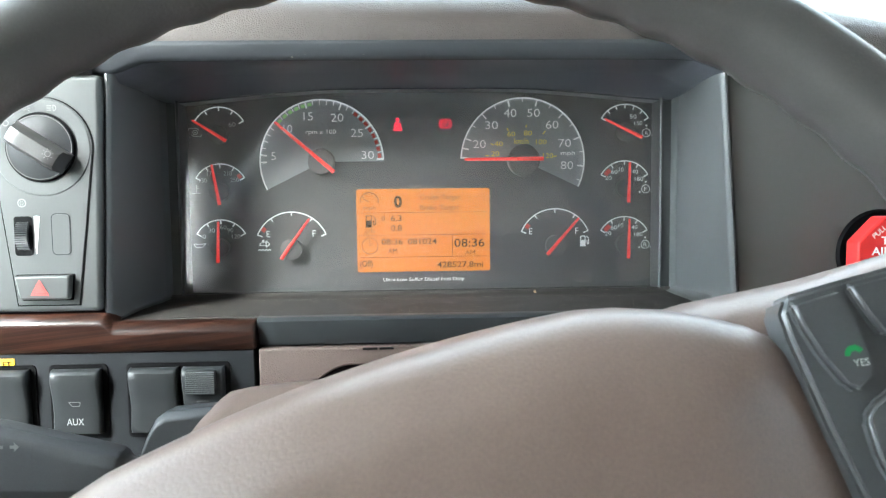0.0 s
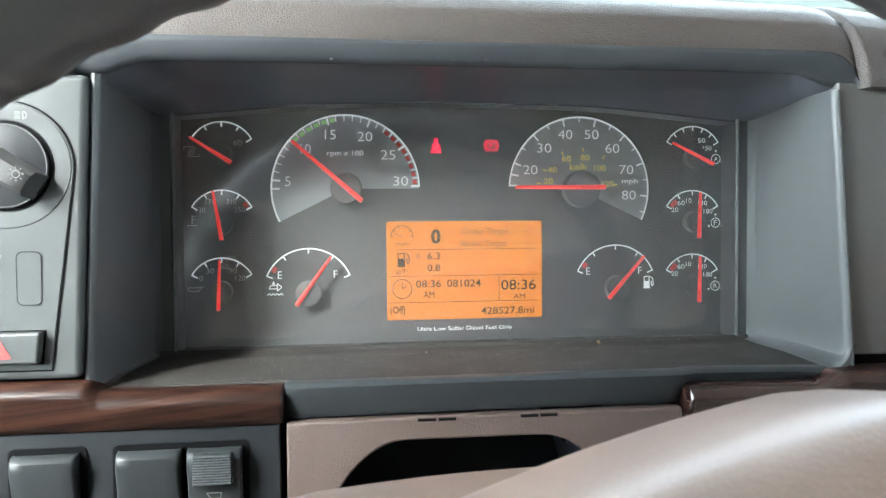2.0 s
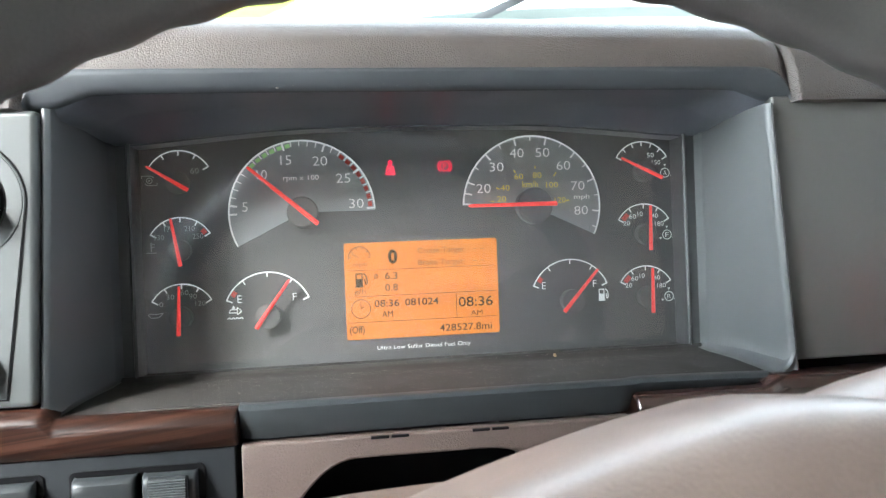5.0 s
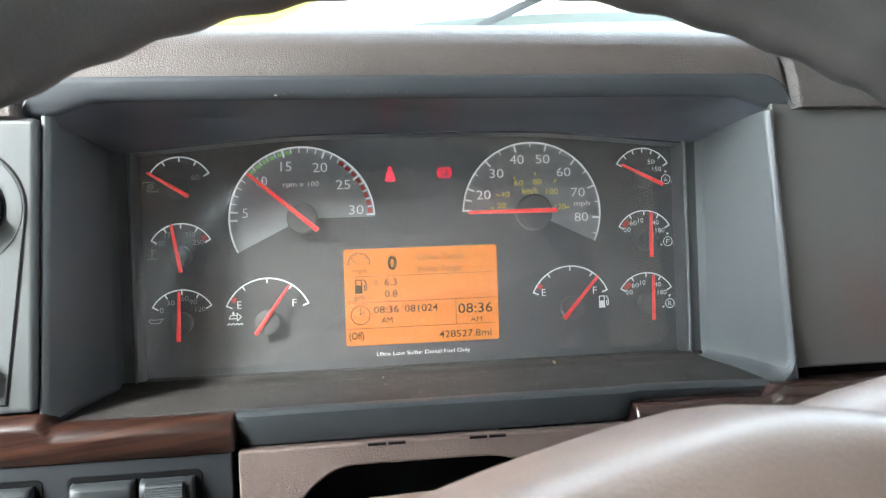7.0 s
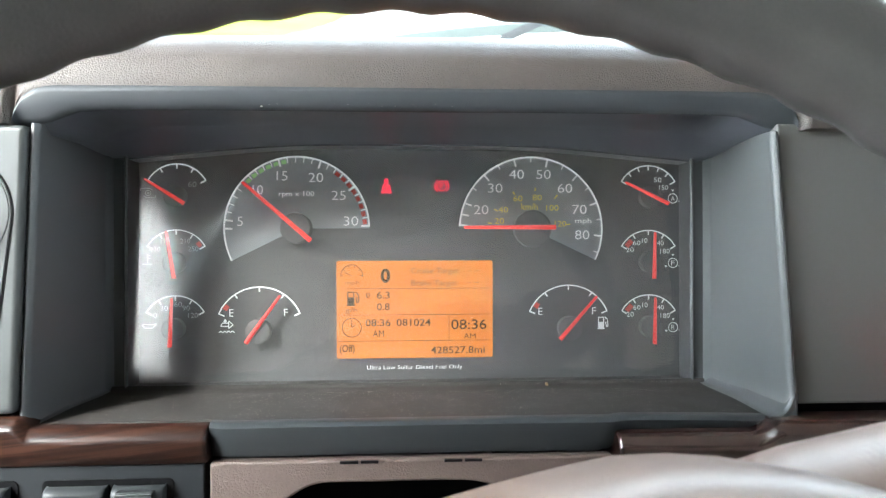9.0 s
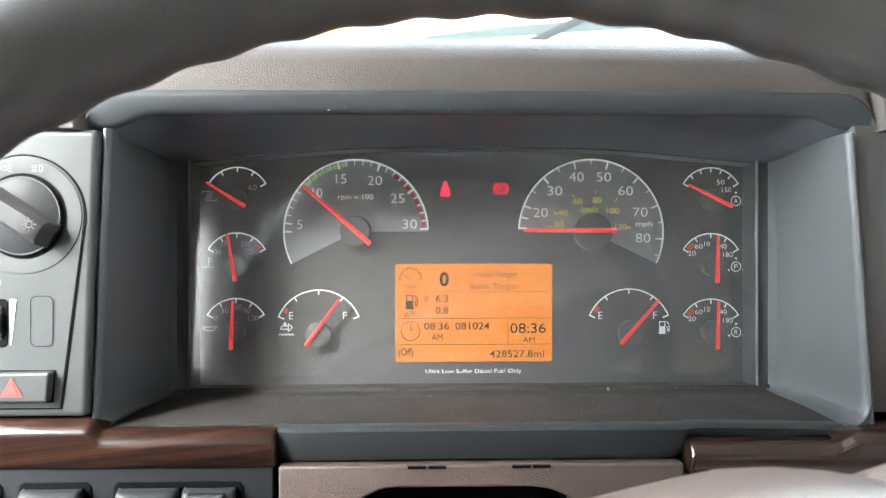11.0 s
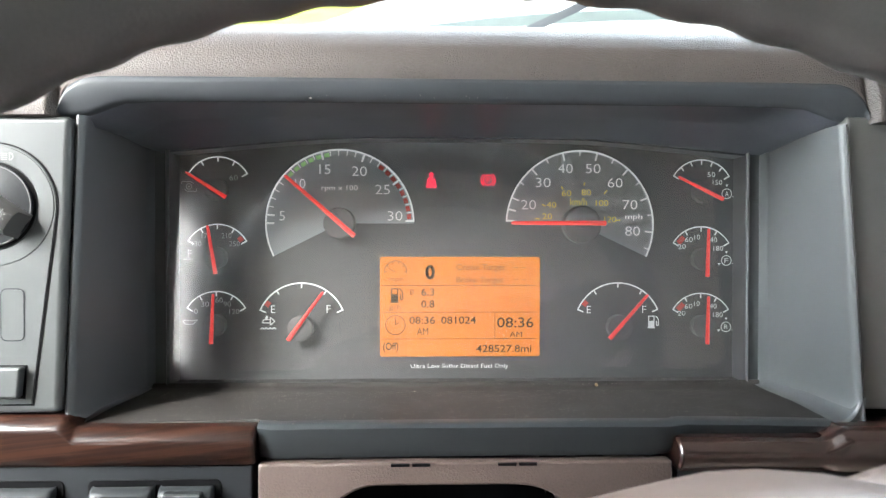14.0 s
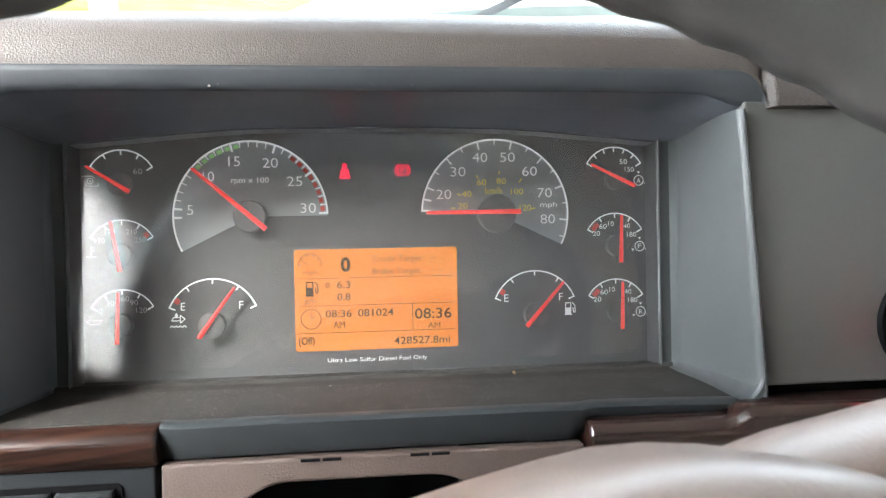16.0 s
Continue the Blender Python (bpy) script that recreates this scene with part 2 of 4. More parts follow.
    me.materials.append(material)
    if bevel:
        # broad faces stay flat, the bevels carry the curve
        me.polygons.foreach_set("use_smooth", [True] * len(me.polygons))
        me.normals_split_custom_set_from_vertices([v.normalized() for v in even])
    elif smooth:
        me.polygons.foreach_set("use_smooth", [True] * len(me.polygons))
        me.set_sharp_from_angle(angle=radians(40))
    ob = new(name, me)
    ob.parent = parent
    AT[ob] = AT[parent]
    return tagged(ob, label)


def solo(name, bm, material, label, category, kind="", world_axes=True, at=(0, 0, 0), smooth=True, bevel=0.0):
    """A thing or piece of the setting that is one mesh."""
    if bevel:
        sharp = [e for e in bm.edges if len(e.link_faces) == 2 and e.calc_face_angle(0) > 0.5]
        bmesh.ops.bevel(bm, geom=sharp, offset=bevel, segments=3, profile=0.5, affect="EDGES", clamp_overlap=True)
    bmesh.ops.translate(bm, verts=bm.verts, vec=-Vector(at))
    me = bpy.data.meshes.new(name)
    bm.to_mesh(me)
    bm.free()
    me.materials.append(material)
    if smooth:
        me.polygons.foreach_set("use_smooth", [True] * len(me.polygons))
        me.set_sharp_from_angle(angle=radians(40))
    ob = new(name, me)
    ob.matrix_basis = pose(*at) if world_axes else BASE @ pose(*at)
    return tagged(ob, label, category, "", kind)


def box(x0, x1, y0, y1, z0, z1, bm=None):
    bm = bm or bmesh.new()
    bmesh.ops.create_cube(bm, size=1, matrix=Matrix.LocRotScale(((x0 + x1) / 2, (y0 + y1) / 2, (z0 + z1) / 2), None, (x1 - x0, y1 - y0, z1 - z0)))
    return bm


def prism(outline, y0, y1, bm=None):
    """An outline in x and z, pushed from y0 (towards the driver) to y1."""
    bm = bm or bmesh.new()
    a = [bm.verts.new((x, y0, z)) for x, z in outline]
    b = [bm.verts.new((x, y1, z)) for x, z in outline]
    bm.faces.new(a)
    bm.faces.new(b[::-1])
    for i in range(len(a)):
        j = (i + 1) % len(a)
        bm.faces.new((a[j], a[i], b[i], b[j]))
    bmesh.ops.recalc_face_normals(bm, faces=bm.faces)
    return bm


def sheet(outline, y, bm=None):
    bm = bm or bmesh.new()
    bm.faces.new([bm.verts.new((x, y, z)) for x, z in outline])
    return bm


def loft(rows, closed=False, caps=False, bm=None):
    """Faces between rows of points, all of one length; closed: each row is a loop."""
    bm = bm or bmesh.new()
    vs = [[bm.verts.new(p) for p in row] for row in rows]
    k = len(rows[0])
    for a, b in zip(vs, vs[1:]):
        for i in range(k if closed else k - 1):
            j = (i + 1) % k
            bm.faces.new((a[i], a[j], b[j], b[i]))
    if caps:
        bm.faces.new(vs[0][::-1])
        bm.faces.new(vs[-1])
    bmesh.ops.recalc_face_normals(bm, faces=bm.faces)
    return bm


def circle(cx, cz, r, n=40, a0=0.0, a1=360.0):
    full = abs(a1 - a0) >= 360
    return [(cx + r * math.cos(radians(a0 + (a1 - a0) * i / (n if full else n - 1))), cz + r * math.sin(radians(a0 + (a1 - a0) * i / (n if full else n - 1)))) for i in range(n)]


def arc(cx, cz, r0, r1, a0, a1, y, n=48, bm=None):
    """A flat band of a ring, facing the driver."""
    bm = bm or bmesh.new()
    p, q = circle(cx, cz, r0, n, a0, a1 - 1e-6), circle(cx, cz, r1, n, a0, a1 - 1e-6)
    a = [bm.verts.new((x, y, z)) for x, z in p]
    b = [bm.verts.new((x, y, z)) for x, z in q]
    for i in range(n - 1):
        bm.faces.new((a[i], a[i + 1], b[i + 1], b[i]))
    if a1 - a0 >= 360:
        bm.faces.new((a[-1], a[0], b[0], b[-1]))
    return bm


def ray(cx, cz, ang, r0, r1, w, y, bm=None):
    """A short bar along a radius."""
    bm = bm or bmesh.new()
    c, s = math.cos(radians(ang)), math.sin(radians(ang))
    pts = [(r0, -w / 2), (r1, -w / 2), (r1, w / 2), (r0, w / 2)]
    bm.faces.new([bm.verts.new((cx + r * c - t * s, y, cz + r * s + t * c)) for r, t in pts])
    return bm


def bar(x0, z0, x1, z1, w, y, bm=None):
    bm = bm or bmesh.new()
    d = Vector((x1 - x0, z1 - z0))
    n = Vector((-d.y, d.x)).normalized() * w / 2
    bm.faces.new([bm.verts.new((px, y, pz)) for px, pz in ((x0 - n.x, z0 - n.y), (x1 - n.x, z1 - n.y), (x1 + n.x, z1 + n.y), (x0 + n.x, z0 + n.y))])
    return bm


def rounded(x0, x1, z0, z1, r, n=5):
    out = []
    for cx, cz, a in ((x1 - r, z1 - r, 0), (x0 + r, z1 - r, 90), (x0 + r, z0 + r, 180), (x1 - r, z0 + r, 270)):
        out += [(cx + r * math.cos(radians(a + 90 * i / n)), cz + r * math.sin(radians(a + 90 * i / n))) for i in range(n + 1)]
    return out


def lathe(cx, cz, prof, n=40, bm=None):
    """A turned body about an axis along y; prof: rows of (radius, y), from the driver's side back."""
    rows = [[(cx + r * math.cos(2 * math.pi * i / n), y, cz + r * math.sin(2 * math.pi * i / n)) for i in range(n)] for r, y in prof]
    return loft(rows, closed=True, caps=True, bm=bm)


def words(text, cx, cz, h, y, w=None, bold=0.0, turn=0.0):
    """Flat letters facing the driver, centred at (cx, cz), h high and, if given, w wide."""
    cu = bpy.data.curves.new("letters", "FONT")
    cu.body, cu.size, cu.offset, cu.resolution_u = text, 1.0, bold, 3
    ob = new("letters", cu)
    me = bpy.data.meshes.new_from_object(ob.evaluated_get(bpy.context.evaluated_depsgraph_get()))
    bpy.data.objects.remove(ob)
    bpy.data.curves.remove(cu)
    bm = bmesh.new()
    bm.from_mesh(me)
    bpy.data.meshes.remove(me)
    xs, ys = [v.co.x for v in bm.verts], [v.co.y for v in bm.verts]
    x0, x1, y0, y1 = min(xs), max(xs), min(ys), max(ys)
    s = h / (y1 - y0)
    sx = w / (x1 - x0) if w else s
    c, n = math.cos(radians(turn)), math.sin(radians(turn))
    for v in bm.verts:
        a, b = (v.co.x - (x0 + x1) / 2) * sx, (v.co.y - (y0 + y1) / 2) * s
        v.co = (cx + a * c - b * n, y, cz + a * n + b * c)
    return bm


def ease(a, b, x):
    t = min(1.0, max(0.0, (x - a) / (b - a)))
    return t * t * (3 - 2 * t)


MM = 0.001

# ---- the cab's shell, upright in the world ----


solo("floor", box(-0.64, 1.5, -2.5, 0.9, 1.25, 1.3), CABIN, "taupe cab floor", "floor", "structure")
solo("ceiling", box(-0.64, 1.5, -2.5, 0.42, 3.35, 3.4), HEAD, "pale grey cab headliner", "ceiling", "structure")
bm = bmesh.new()
for y0, y1, z0, z1 in ((-2.5, -1.64, 1.3, 3.35), (-1.64, -1.04, 1.3, 2.36), (-1.64, -1.04, 2.82, 3.35), (-1.04, -0.52, 1.3, 3.35), (-0.52, 0.42, 1.3, 2.2), (-0.52, 0.42, 2.98, 3.35), (0.42, 1.0, 1.3, 3.35)):
    box(-0.68, -0.64, y0, y1, z0, z1, bm)
solo("wall_left", bm, CABIN, "driver's side cab wall with door and sleeper windows", "wall", "structure", smooth=False)
# The rear opening in this wall is added to let fill light in.
bm = bmesh.new()
for y0, y1, z0, z1 in ((-2.5, -1.8, 1.3, 3.35), (-1.8, -1.1, 1.3, 2.36), (-1.8, -1.1, 2.86, 3.35), (-1.1, -0.45, 1.3, 3.35), (-0.45, 0.42, 1.3, 2.35), (-0.45, 0.42, 2.9, 3.35), (0.42, 1.0, 1.3, 3.35)):
    box(1.5, 1.54, y0, y1, z0, z1, bm)
solo("wall_right", bm, CABIN, "passenger side cab wall with door window and an added rear opening", "wall", "structure", smooth=False)
solo("wall_rear", box(-0.68, 1.54, -2.54, -2.5, 1.25, 3.4), REARM, "unseen rear wall, pale to brighten the lens reflection", "wall", "structure")
solo("wall_front", box(-0.68, 1.54, 0.96, 1.0, 1.25, 2.16), CABIN, "firewall below the windshield", "wall", "structure")

# windshield, leaning back from its base to the roof
bm = bmesh.new()
bm.faces.new([bm.verts.new(p) for p in ((-0.64, 0.97, 2.17), (1.5, 0.97, 2.17), (1.5, 0.62, 2.9), (-0.64, 0.62, 2.9))])
ws = solo("window_1", bm, SCREEN, "raked windshield of clear greenish glass", "windshield", "structure", smooth=False)
ws.visible_shadow = False
# The right sleeper window is unseen, added to light the rear wall.
for nm, x, y0, y1, z0, z1 in (("window_2", -0.66, -0.52, 0.42, 2.2, 2.98), ("window_4", -0.66, -1.64, -1.04, 2.36, 2.82), ("fill_window", 1.52, -1.8, -1.1, 2.36, 2.86), ("window_3", 1.52, -0.45, 0.42, 2.35, 2.9)):
    bm = bmesh.new()
    bm.faces.new([bm.verts.new(p) for p in ((x, y0, z0), (x, y1, z0), (x, y1, z1), (x, y0, z1))])
    solo(nm, bm, TINTED if nm == "window_4" else SIDEGLASS, "side window glass", "window", "structure", smooth=False).visible_shadow = False
o, p = rounded(-1.66, -1.02, 2.34, 2.84, 0.02, 8), rounded(-1.63, -1.05, 2.37, 2.81, 0.19, 8)
bm = loft([[(x, y, z) for y, z in q] for x, q in ((-0.64, o), (-0.632, o), (-0.626, p), (-0.655, p))], closed=True)
solo("window_gasket", bm, RUBBER, "black rubber gasket round the sleeper window", "gasket", "structure")
# Unseen header, brought down to keep some sky light off the dash.
bm = loft([[(x, 0.6, 2.86), (x, 0.66, 2.88), (x, 0.46, 3.4), (x, 0.36, 3.36)] for x in (-0.68, 1.54)], closed=True, caps=True)
solo("trim_1", bm, HEAD, "unseen header above the windshield, set low to block sky light", "trim", "structure", bevel=0.01)
for nm, x in (("trim_2", -0.68), ("trim_3", 1.46)):
    bm = loft([[(x, 0.93, 2.15), (x + 0.08, 0.93, 2.15), (x + 0.08, 1.0, 2.15), (x, 1.0, 2.15)], [(x, 0.58, 2.9), (x + 0.08, 0.58, 2.9), (x + 0.08, 0.65, 2.9), (x, 0.65, 2.9)]], closed=True, caps=True)
    solo(nm, bm, HEAD, "windshield pillar", "trim", "structure", bevel=0.01)

# ---- outside ----
bm = bmesh.new()
bmesh.ops.create_grid(bm, x_segments=2, y_segments=2, size=1500)
solo("ground", bm, ASPH, "pale grey asphalt yard", "ground", "structure", smooth=False)

# bonnet ahead of the windshield
bm = loft([[(0.76 + u * (1.3 - 0.16 * k), 1.003 + k * 1.15, 2.11 + 0.186 * (1 - abs(u) ** 3) - 0.03 * k * k) for u in [i / 12 - 1 for i in range(25)]] for k in [j / 10 for j in range(11)]])
bmesh.ops.solidify(bm, geom=bm.faces, thickness=0.02)
solo("truck_bonnet", bm, BONNET, "grey-green painted truck bonnet beyond the windshield", "bonnet", at=(0.76, 1.003, 2.1))

wiper = thing("windshield_wiper", (0.12, 1.0, 2.18), "wiper arm resting on the windshield, greyed for veiling glare", "wiper", world_axes=True)
part("wiper_arm", loft([[(0.06 + 0.36 * k + a, 0.985 - 0.09 * k, 2.195 + 0.18 * k + b) for a, b in ((-0.006, -0.005), (0.006, -0.005), (0.006, 0.006), (-0.006, 0.006))] for k in (0, 0.4, 1)], closed=True, caps=True), ARM, wiper)
part("wiper_blade", box(0.2, 0.4, 0.895, 0.91, 2.325, 2.34), RUBBER, wiper, bevel=0.003)
part("pivot", lathe(0.06, 2.195, [(0.012, 0.97), (0.02, 0.975), (0.022, 1.0)], 16), RUBBER, wiper)


def tree(x, y, h, seed):
    rnd = random.Random(seed)
    t = thing("tree", (x, y, 0), "leafy tree with sunlit yellow-green leaves beside the yard", "tree", "trees by the yard", world_axes=True)
    rows = [[(x + 0.05 * math.sin(k * 3) + (0.16 - 0.13 * k) * math.cos(a), y + (0.16 - 0.13 * k) * math.sin(a), k * h * 0.8) for a in [i * math.pi / 4 for i in range(8)]] for k in [j / 5 for j in range(6)]]
    bm = loft(rows, closed=True, caps=True)
    for i in range(7):
        a, z0 = rnd.uniform(0, 6.28), h * rnd.uniform(0.3, 0.6)
        L = rnd.uniform(0.8, 1.6)
        loft([[(x + L * k * math.cos(a) + (0.05 - 0.035 * k) * math.cos(b), y + L * k * math.sin(a) + (0.05 - 0.035 * k) * math.sin(b), z0 + 0.7 * L * k) for b in [j * math.pi / 3 for j in range(6)]] for k in (0, 0.5, 1)], closed=True, bm=bm)
    part("trunk", bm, BARK, t)
    vs, fs = [], []
    for i in range(2600):
        a, b, r = rnd.uniform(0, 6.28), math.asin(rnd.uniform(-1, 1)), rnd.uniform(0.35, 1) ** 0.5
        lump = 0.75 + 0.3 * noise.noise((math.cos(a) * 2 + seed, math.sin(a) * 2, b * 2))
        c = Vector((x + 1.9 * r * lump * math.cos(a) * math.cos(b), y + 1.9 * r * lump * math.sin(a) * math.cos(b), h * 0.62 + h * 0.42 * r * lump * math.sin(b)))
        u = Vector((rnd.gauss(0, 1), rnd.gauss(0, 1), rnd.gauss(0, 1))).normalized() * 0.1
        w = u.orthogonal().normalized() * 0.06
        k = len(vs)
        vs += [c - u, c + w, c + u, c - w]
        fs.append((k, k + 1, k + 2, k + 3))
    me = bpy.data.meshes.new("crown")
    me.from_pydata([v - AT[t] for v in vs], [], fs)
    me.materials.append(LEAF)
    ob = new("crown", me)
    ob.parent = t


bm = bmesh.new()
vs = [[bm.verts.new((-140 + 4.0 * i, 26 + 5.0 * j, -0.05 + (0.08 + 0.9 * ease(0, 8, j) + 0.25 * noise.noise((i * 0.7, j * 0.9, 0))) * min(1, (34 - i) / 2))) for j in range(22)] for i in range(35)]
for i in range(34):
    for j in range(21):
        bm.faces.new((vs[i][j], vs[i + 1][j], vs[i + 1][j + 1], vs[i][j + 1]))
solo("lawn", bm, GRASS, "sunlit yellow-green grass bank beside the yard", "lawn", "structure")
for i, (x, y, h) in enumerate(((-17, 42, 6.0), (-24, 46, 6.5), (-31, 44, 7))):
    tree(x, y, h, i)

post = thing("post", (-7.15, 22, 0), "white painted post at the yard's edge", "post", world_axes=True)
part("shaft", box(-7.5, -6.8, 21.9, 22.1, 0, 4.2), PAINT, post, bevel=0.01)
part("foot", box(-7.6, -6.7, 21.8, 22.2, 0, 0.12), PAINT, post, bevel=0.01)

# Made-up white box that gives the bright glare blob above the bonnet.
white_box = thing("trailer", (2.8, 30, 0), "short white box put in for the bright blob over the bonnet", "trailer", world_axes=True)
part("box_body", box(1.4, 4.2, 29, 31.5, 1.1, 4.0), PAINT, white_box, bevel=0.03)
part("side_skirt", box(1.5, 4.1, 29.05, 29.1, 0.0, 1.1), PAINT, white_box, bevel=0.005)

# ---- dashboard pad in taupe vinyl, drawn round the hood's lip ----
def lip_y(x):
    return -0.083 - 0.010 * (x / 0.2) ** 2


def lip_low(x):
    return 0.1105 - 0.0032 * (abs(x) / 0.2) ** 3 - 0.0066 * ease(0.166, 0.19, abs(x))


def lip_top(x):
    q = min(1.0, max(0.0, (abs(x) - 0.178) / 0.0212))
    return 0.1245 - 0.004 * (abs(x) / 0.2) ** 2 - 0.0178 * (1 - (1 - q ** 2.6) ** (1 / 2.6))


xs = sorted({round(-0.62 + 0.03 * i, 4) for i in range(13)} | {round(-0.23 + 0.004 * i, 4) for i in range(18)} | {round(-0.16 + 0.02 * i, 4) for i in range(17)} | {round(0.162 + 0.004 * i, 4) for i in range(18)} | {s * round(0.194 + 0.001 * i, 4) for i in range(14) for s in (-1, 1)} | {round(0.26 + 0.06 * i, 4) for i in range(20)})
rows = []
for x in xs:
    k = ease(0.1985, 0.2035, abs(x))
    d = ease(0.21, 0.5, abs(x))
    top = 0.1655 - 0.12 * min(abs(x), 0.25) ** 2 - 0.05 * d
    yf = -0.0815 - 0.008 * (min(abs(x), 0.2) / 0.2) ** 2 - 0.006 * k
    zf = (lip_top(x) - 0.0022) * (1 - k) + 0.1013 * k
    row = [(x, yf + 0.02, zf - 0.004), (x, yf, zf - 0.001), (x, yf - 0.001, zf + 0.003)]
    for j in range(1, 9):
        a = math.pi / 2 * j / 8
        row.append((x, yf + (0.075 + 0.0) * (1 - math.cos(a)), zf + 0.003 + (top - zf - 0.003) * math.sin(a)))
    row += [(x, 0.08, top - 0.006), (x, 0.3, top + 0.0), (x, 0.72, top + 0.17)]
    rows.append(row)
dash = thing("dashboard", (0, 0.1, -0.4), "truck dashboard with taupe grained vinyl top pad", "dashboard")
part("top_pad", loft(rows), DASHTOP, dash, "taupe grained vinyl pad")
# body of the dashboard behind and below the panels
part("carcass", box(-0.62, -0.2, -0.06, 0.55, -0.6, 0.1), FASCIA, dash)
part("carcass", box(0.2, 1.3, -0.06, 0.55, -0.6, 0.1), FASCIA, dash)
part("carcass", box(-0.2, 0.2, 0.03, 0.55, -0.6, 0.1), FASCIA, dash)
part("backing", box(-0.24, -0.19, -0.076, -0.03, 0.085, 0.112), BLACK, dash)
part("backing", box(0.19, 0.24, -0.076, -0.03, 0.085, 0.112), BLACK, dash)
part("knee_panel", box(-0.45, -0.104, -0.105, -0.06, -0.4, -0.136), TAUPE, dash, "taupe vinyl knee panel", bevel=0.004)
part("lower_plate", box(0.1015, 0.6, -0.095, -0.06, -0.14, -0.0725), PLATE, dash, "charcoal plastic plate", bevel=0.001)
part("plate_slot", prism(rounded(0.128, 0.205, -0.092, -0.0785, 0.004), -0.0956, -0.09), BLACK, dash, "black recess")
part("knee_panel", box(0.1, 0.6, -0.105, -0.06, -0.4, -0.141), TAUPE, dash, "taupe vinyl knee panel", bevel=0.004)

# ---- binnacle round the instruments ----
bez = thing("instrument_binnacle", (0, -0.05, -0.05), "dark grey moulded plastic binnacle with a dusty shelf", "binnacle")
ux = [i / 60 * 2 - 1 for i in range(121 // 2 + 1)]


lx = sorted({round(-0.18 + 0.01 * i, 4) for i in range(37)} | {s * round(0.178 + 0.0212 * math.sin(math.pi / 2 * i / 14), 5) for i in range(15) for s in (-1, 1)})
rows = []
for x in lx:
    y, a, b = lip_y(x), lip_low(x), lip_top(x)
    a = min(a, b - 0.0012)
    r = min(0.0048, (b - a) * 0.45)
    row = [(x, y + 0.02, a), (x, y + 0.0065, a), (x, y + 0.0045, a + 0.15 * r), (x, y + 0.0028, a + 0.6 * r)]
    row += [(x, y + 0.0006 + r - r * math.cos(t), b - r + r * math.sin(t)) for t in [math.pi / 2 * i / 6 for i in range(7)]]
    rows.append(row + [(x, y + 0.03, b)])
part("hood_lip", loft(rows), LIPM, bez)
rows = []
for u in ux:
    x = 0.188 * u
    y = lip_y(x) + 0.0065
    zb = 0.1035 - 0.0055 * abs(u) ** 2.5
    d, e = ease(0.158, 0.184, abs(x)), ease(0.06, 0.186, abs(x))
    rows.append([(x, y, lip_low(x)), (x * 0.997, y + 0.006, lip_low(x) - 0.0003 - 0.0042 * d), (0.186 * u, -0.05, 0.1085 - 0.004 * abs(u) ** 4 - 0.008 * d), (0.1855 * u, -0.046, 0.1075 - 0.004 * abs(u) ** 4 - 0.0075 * d), (0.183 * u, -0.02, zb - 0.0042 * e), (0.182 * u, -0.016, zb - 0.0012 - 0.0042 * e), (0.179 * u, -0.016, zb - 0.002 - 0.0042 * e), (0.178 * u, 0.002, zb - 0.002 - 0.0042 * e)])
part("hood_underside", loft(rows), UNDER, bez, "smooth dark underside, coloured bluer for reflected light")
for s in (-1, 1):
    rows = []
    for k in range(31):
        v = k / 30
        top, low = (0.0987, -0.0487) if s > 0 else (0.1012, -0.051)
        z = top + (low - top) * v
        cz = 0.003 * max(0, (v - 0.91) / 0.09) ** 2 if s > 0 else 0.0025 * max(0, (v - 0.96) / 0.04) ** 2
        if s > 0:
            xf = 0.1820 + 0.0107 * v
            front = [(xf + 0.0062, -0.08), (xf + 0.0056, -0.0915), (xf + 0.0044, -0.0945), (xf + 0.003, -0.0956), (xf + 0.0016, -0.0948), (xf - cz, -0.0915)]
        else:
            xf = 0.1914 + 0.0064 * v
            front = [(xf + 0.0006, -0.08), (xf + 0.0005, -0.0888), (xf - 0.0002, -0.0897), (xf - 0.0014, -0.0899), (xf - 0.0028, -0.0889), (xf - 0.004 - cz, -0.0866)]
        rows.append([(s * a, b, z) for a, b in front + [(0.1834 - cz, -0.0235), (0.1826 - cz, -0.0208), (0.1814 - cz, -0.0188), (0.1803, -0.0162), (0.1744, -0.0158), (0.1737, -0.0178), (0.173, -0.0185), (0.1717, -0.0178), (0.1714, -0.015), (0.1714, 0.002)]])
    part("side_wall", loft(rows), BEZEL, bez)
    rows = []
    for k in range(13):
        q = k / 12
        y, w = -0.0205 - (0.073 if s > 0 else 0.0635) * q, 0.1828 + (0.0104 if s > 0 else 0.0112) * q
        f = (0.0065 + 0.0055 * q) if s > 0 else 0.004 * (0.6 + 0.4 * q)
        zs = float(np.interp(-y, (0.0205, 0.03, 0.06, 0.09), (-0.0453, -0.0462, -0.0468, -0.0492)))
        rows.append([(s * (w - f + f * math.sin(a)), y, zs + f - f * math.cos(a)) for a in [radians(10 * i) for i in range(10)]])
    for d, dy in ((0.0004, 0.0012), (0.0016, 0.002), (0.0042, 0.0016)):
        rows.append([(s * (w - f + (f + d) * math.sin(a)), y - dy, zs + f - (f + d) * math.cos(a)) for a in [radians(10 * i) for i in range(10)]])
    part("corner_fillet", loft(rows), BEZEL, bez)
rows = []
for u in sorted({i / 40 * 2 - 1 for i in range(41)} | {v / 0.192 for v in (-0.106, -0.104, -0.102, -0.1, 0.097, 0.099, 0.101, 0.103)}):
    xf, xb = 0.197 * u, 0.183 * u
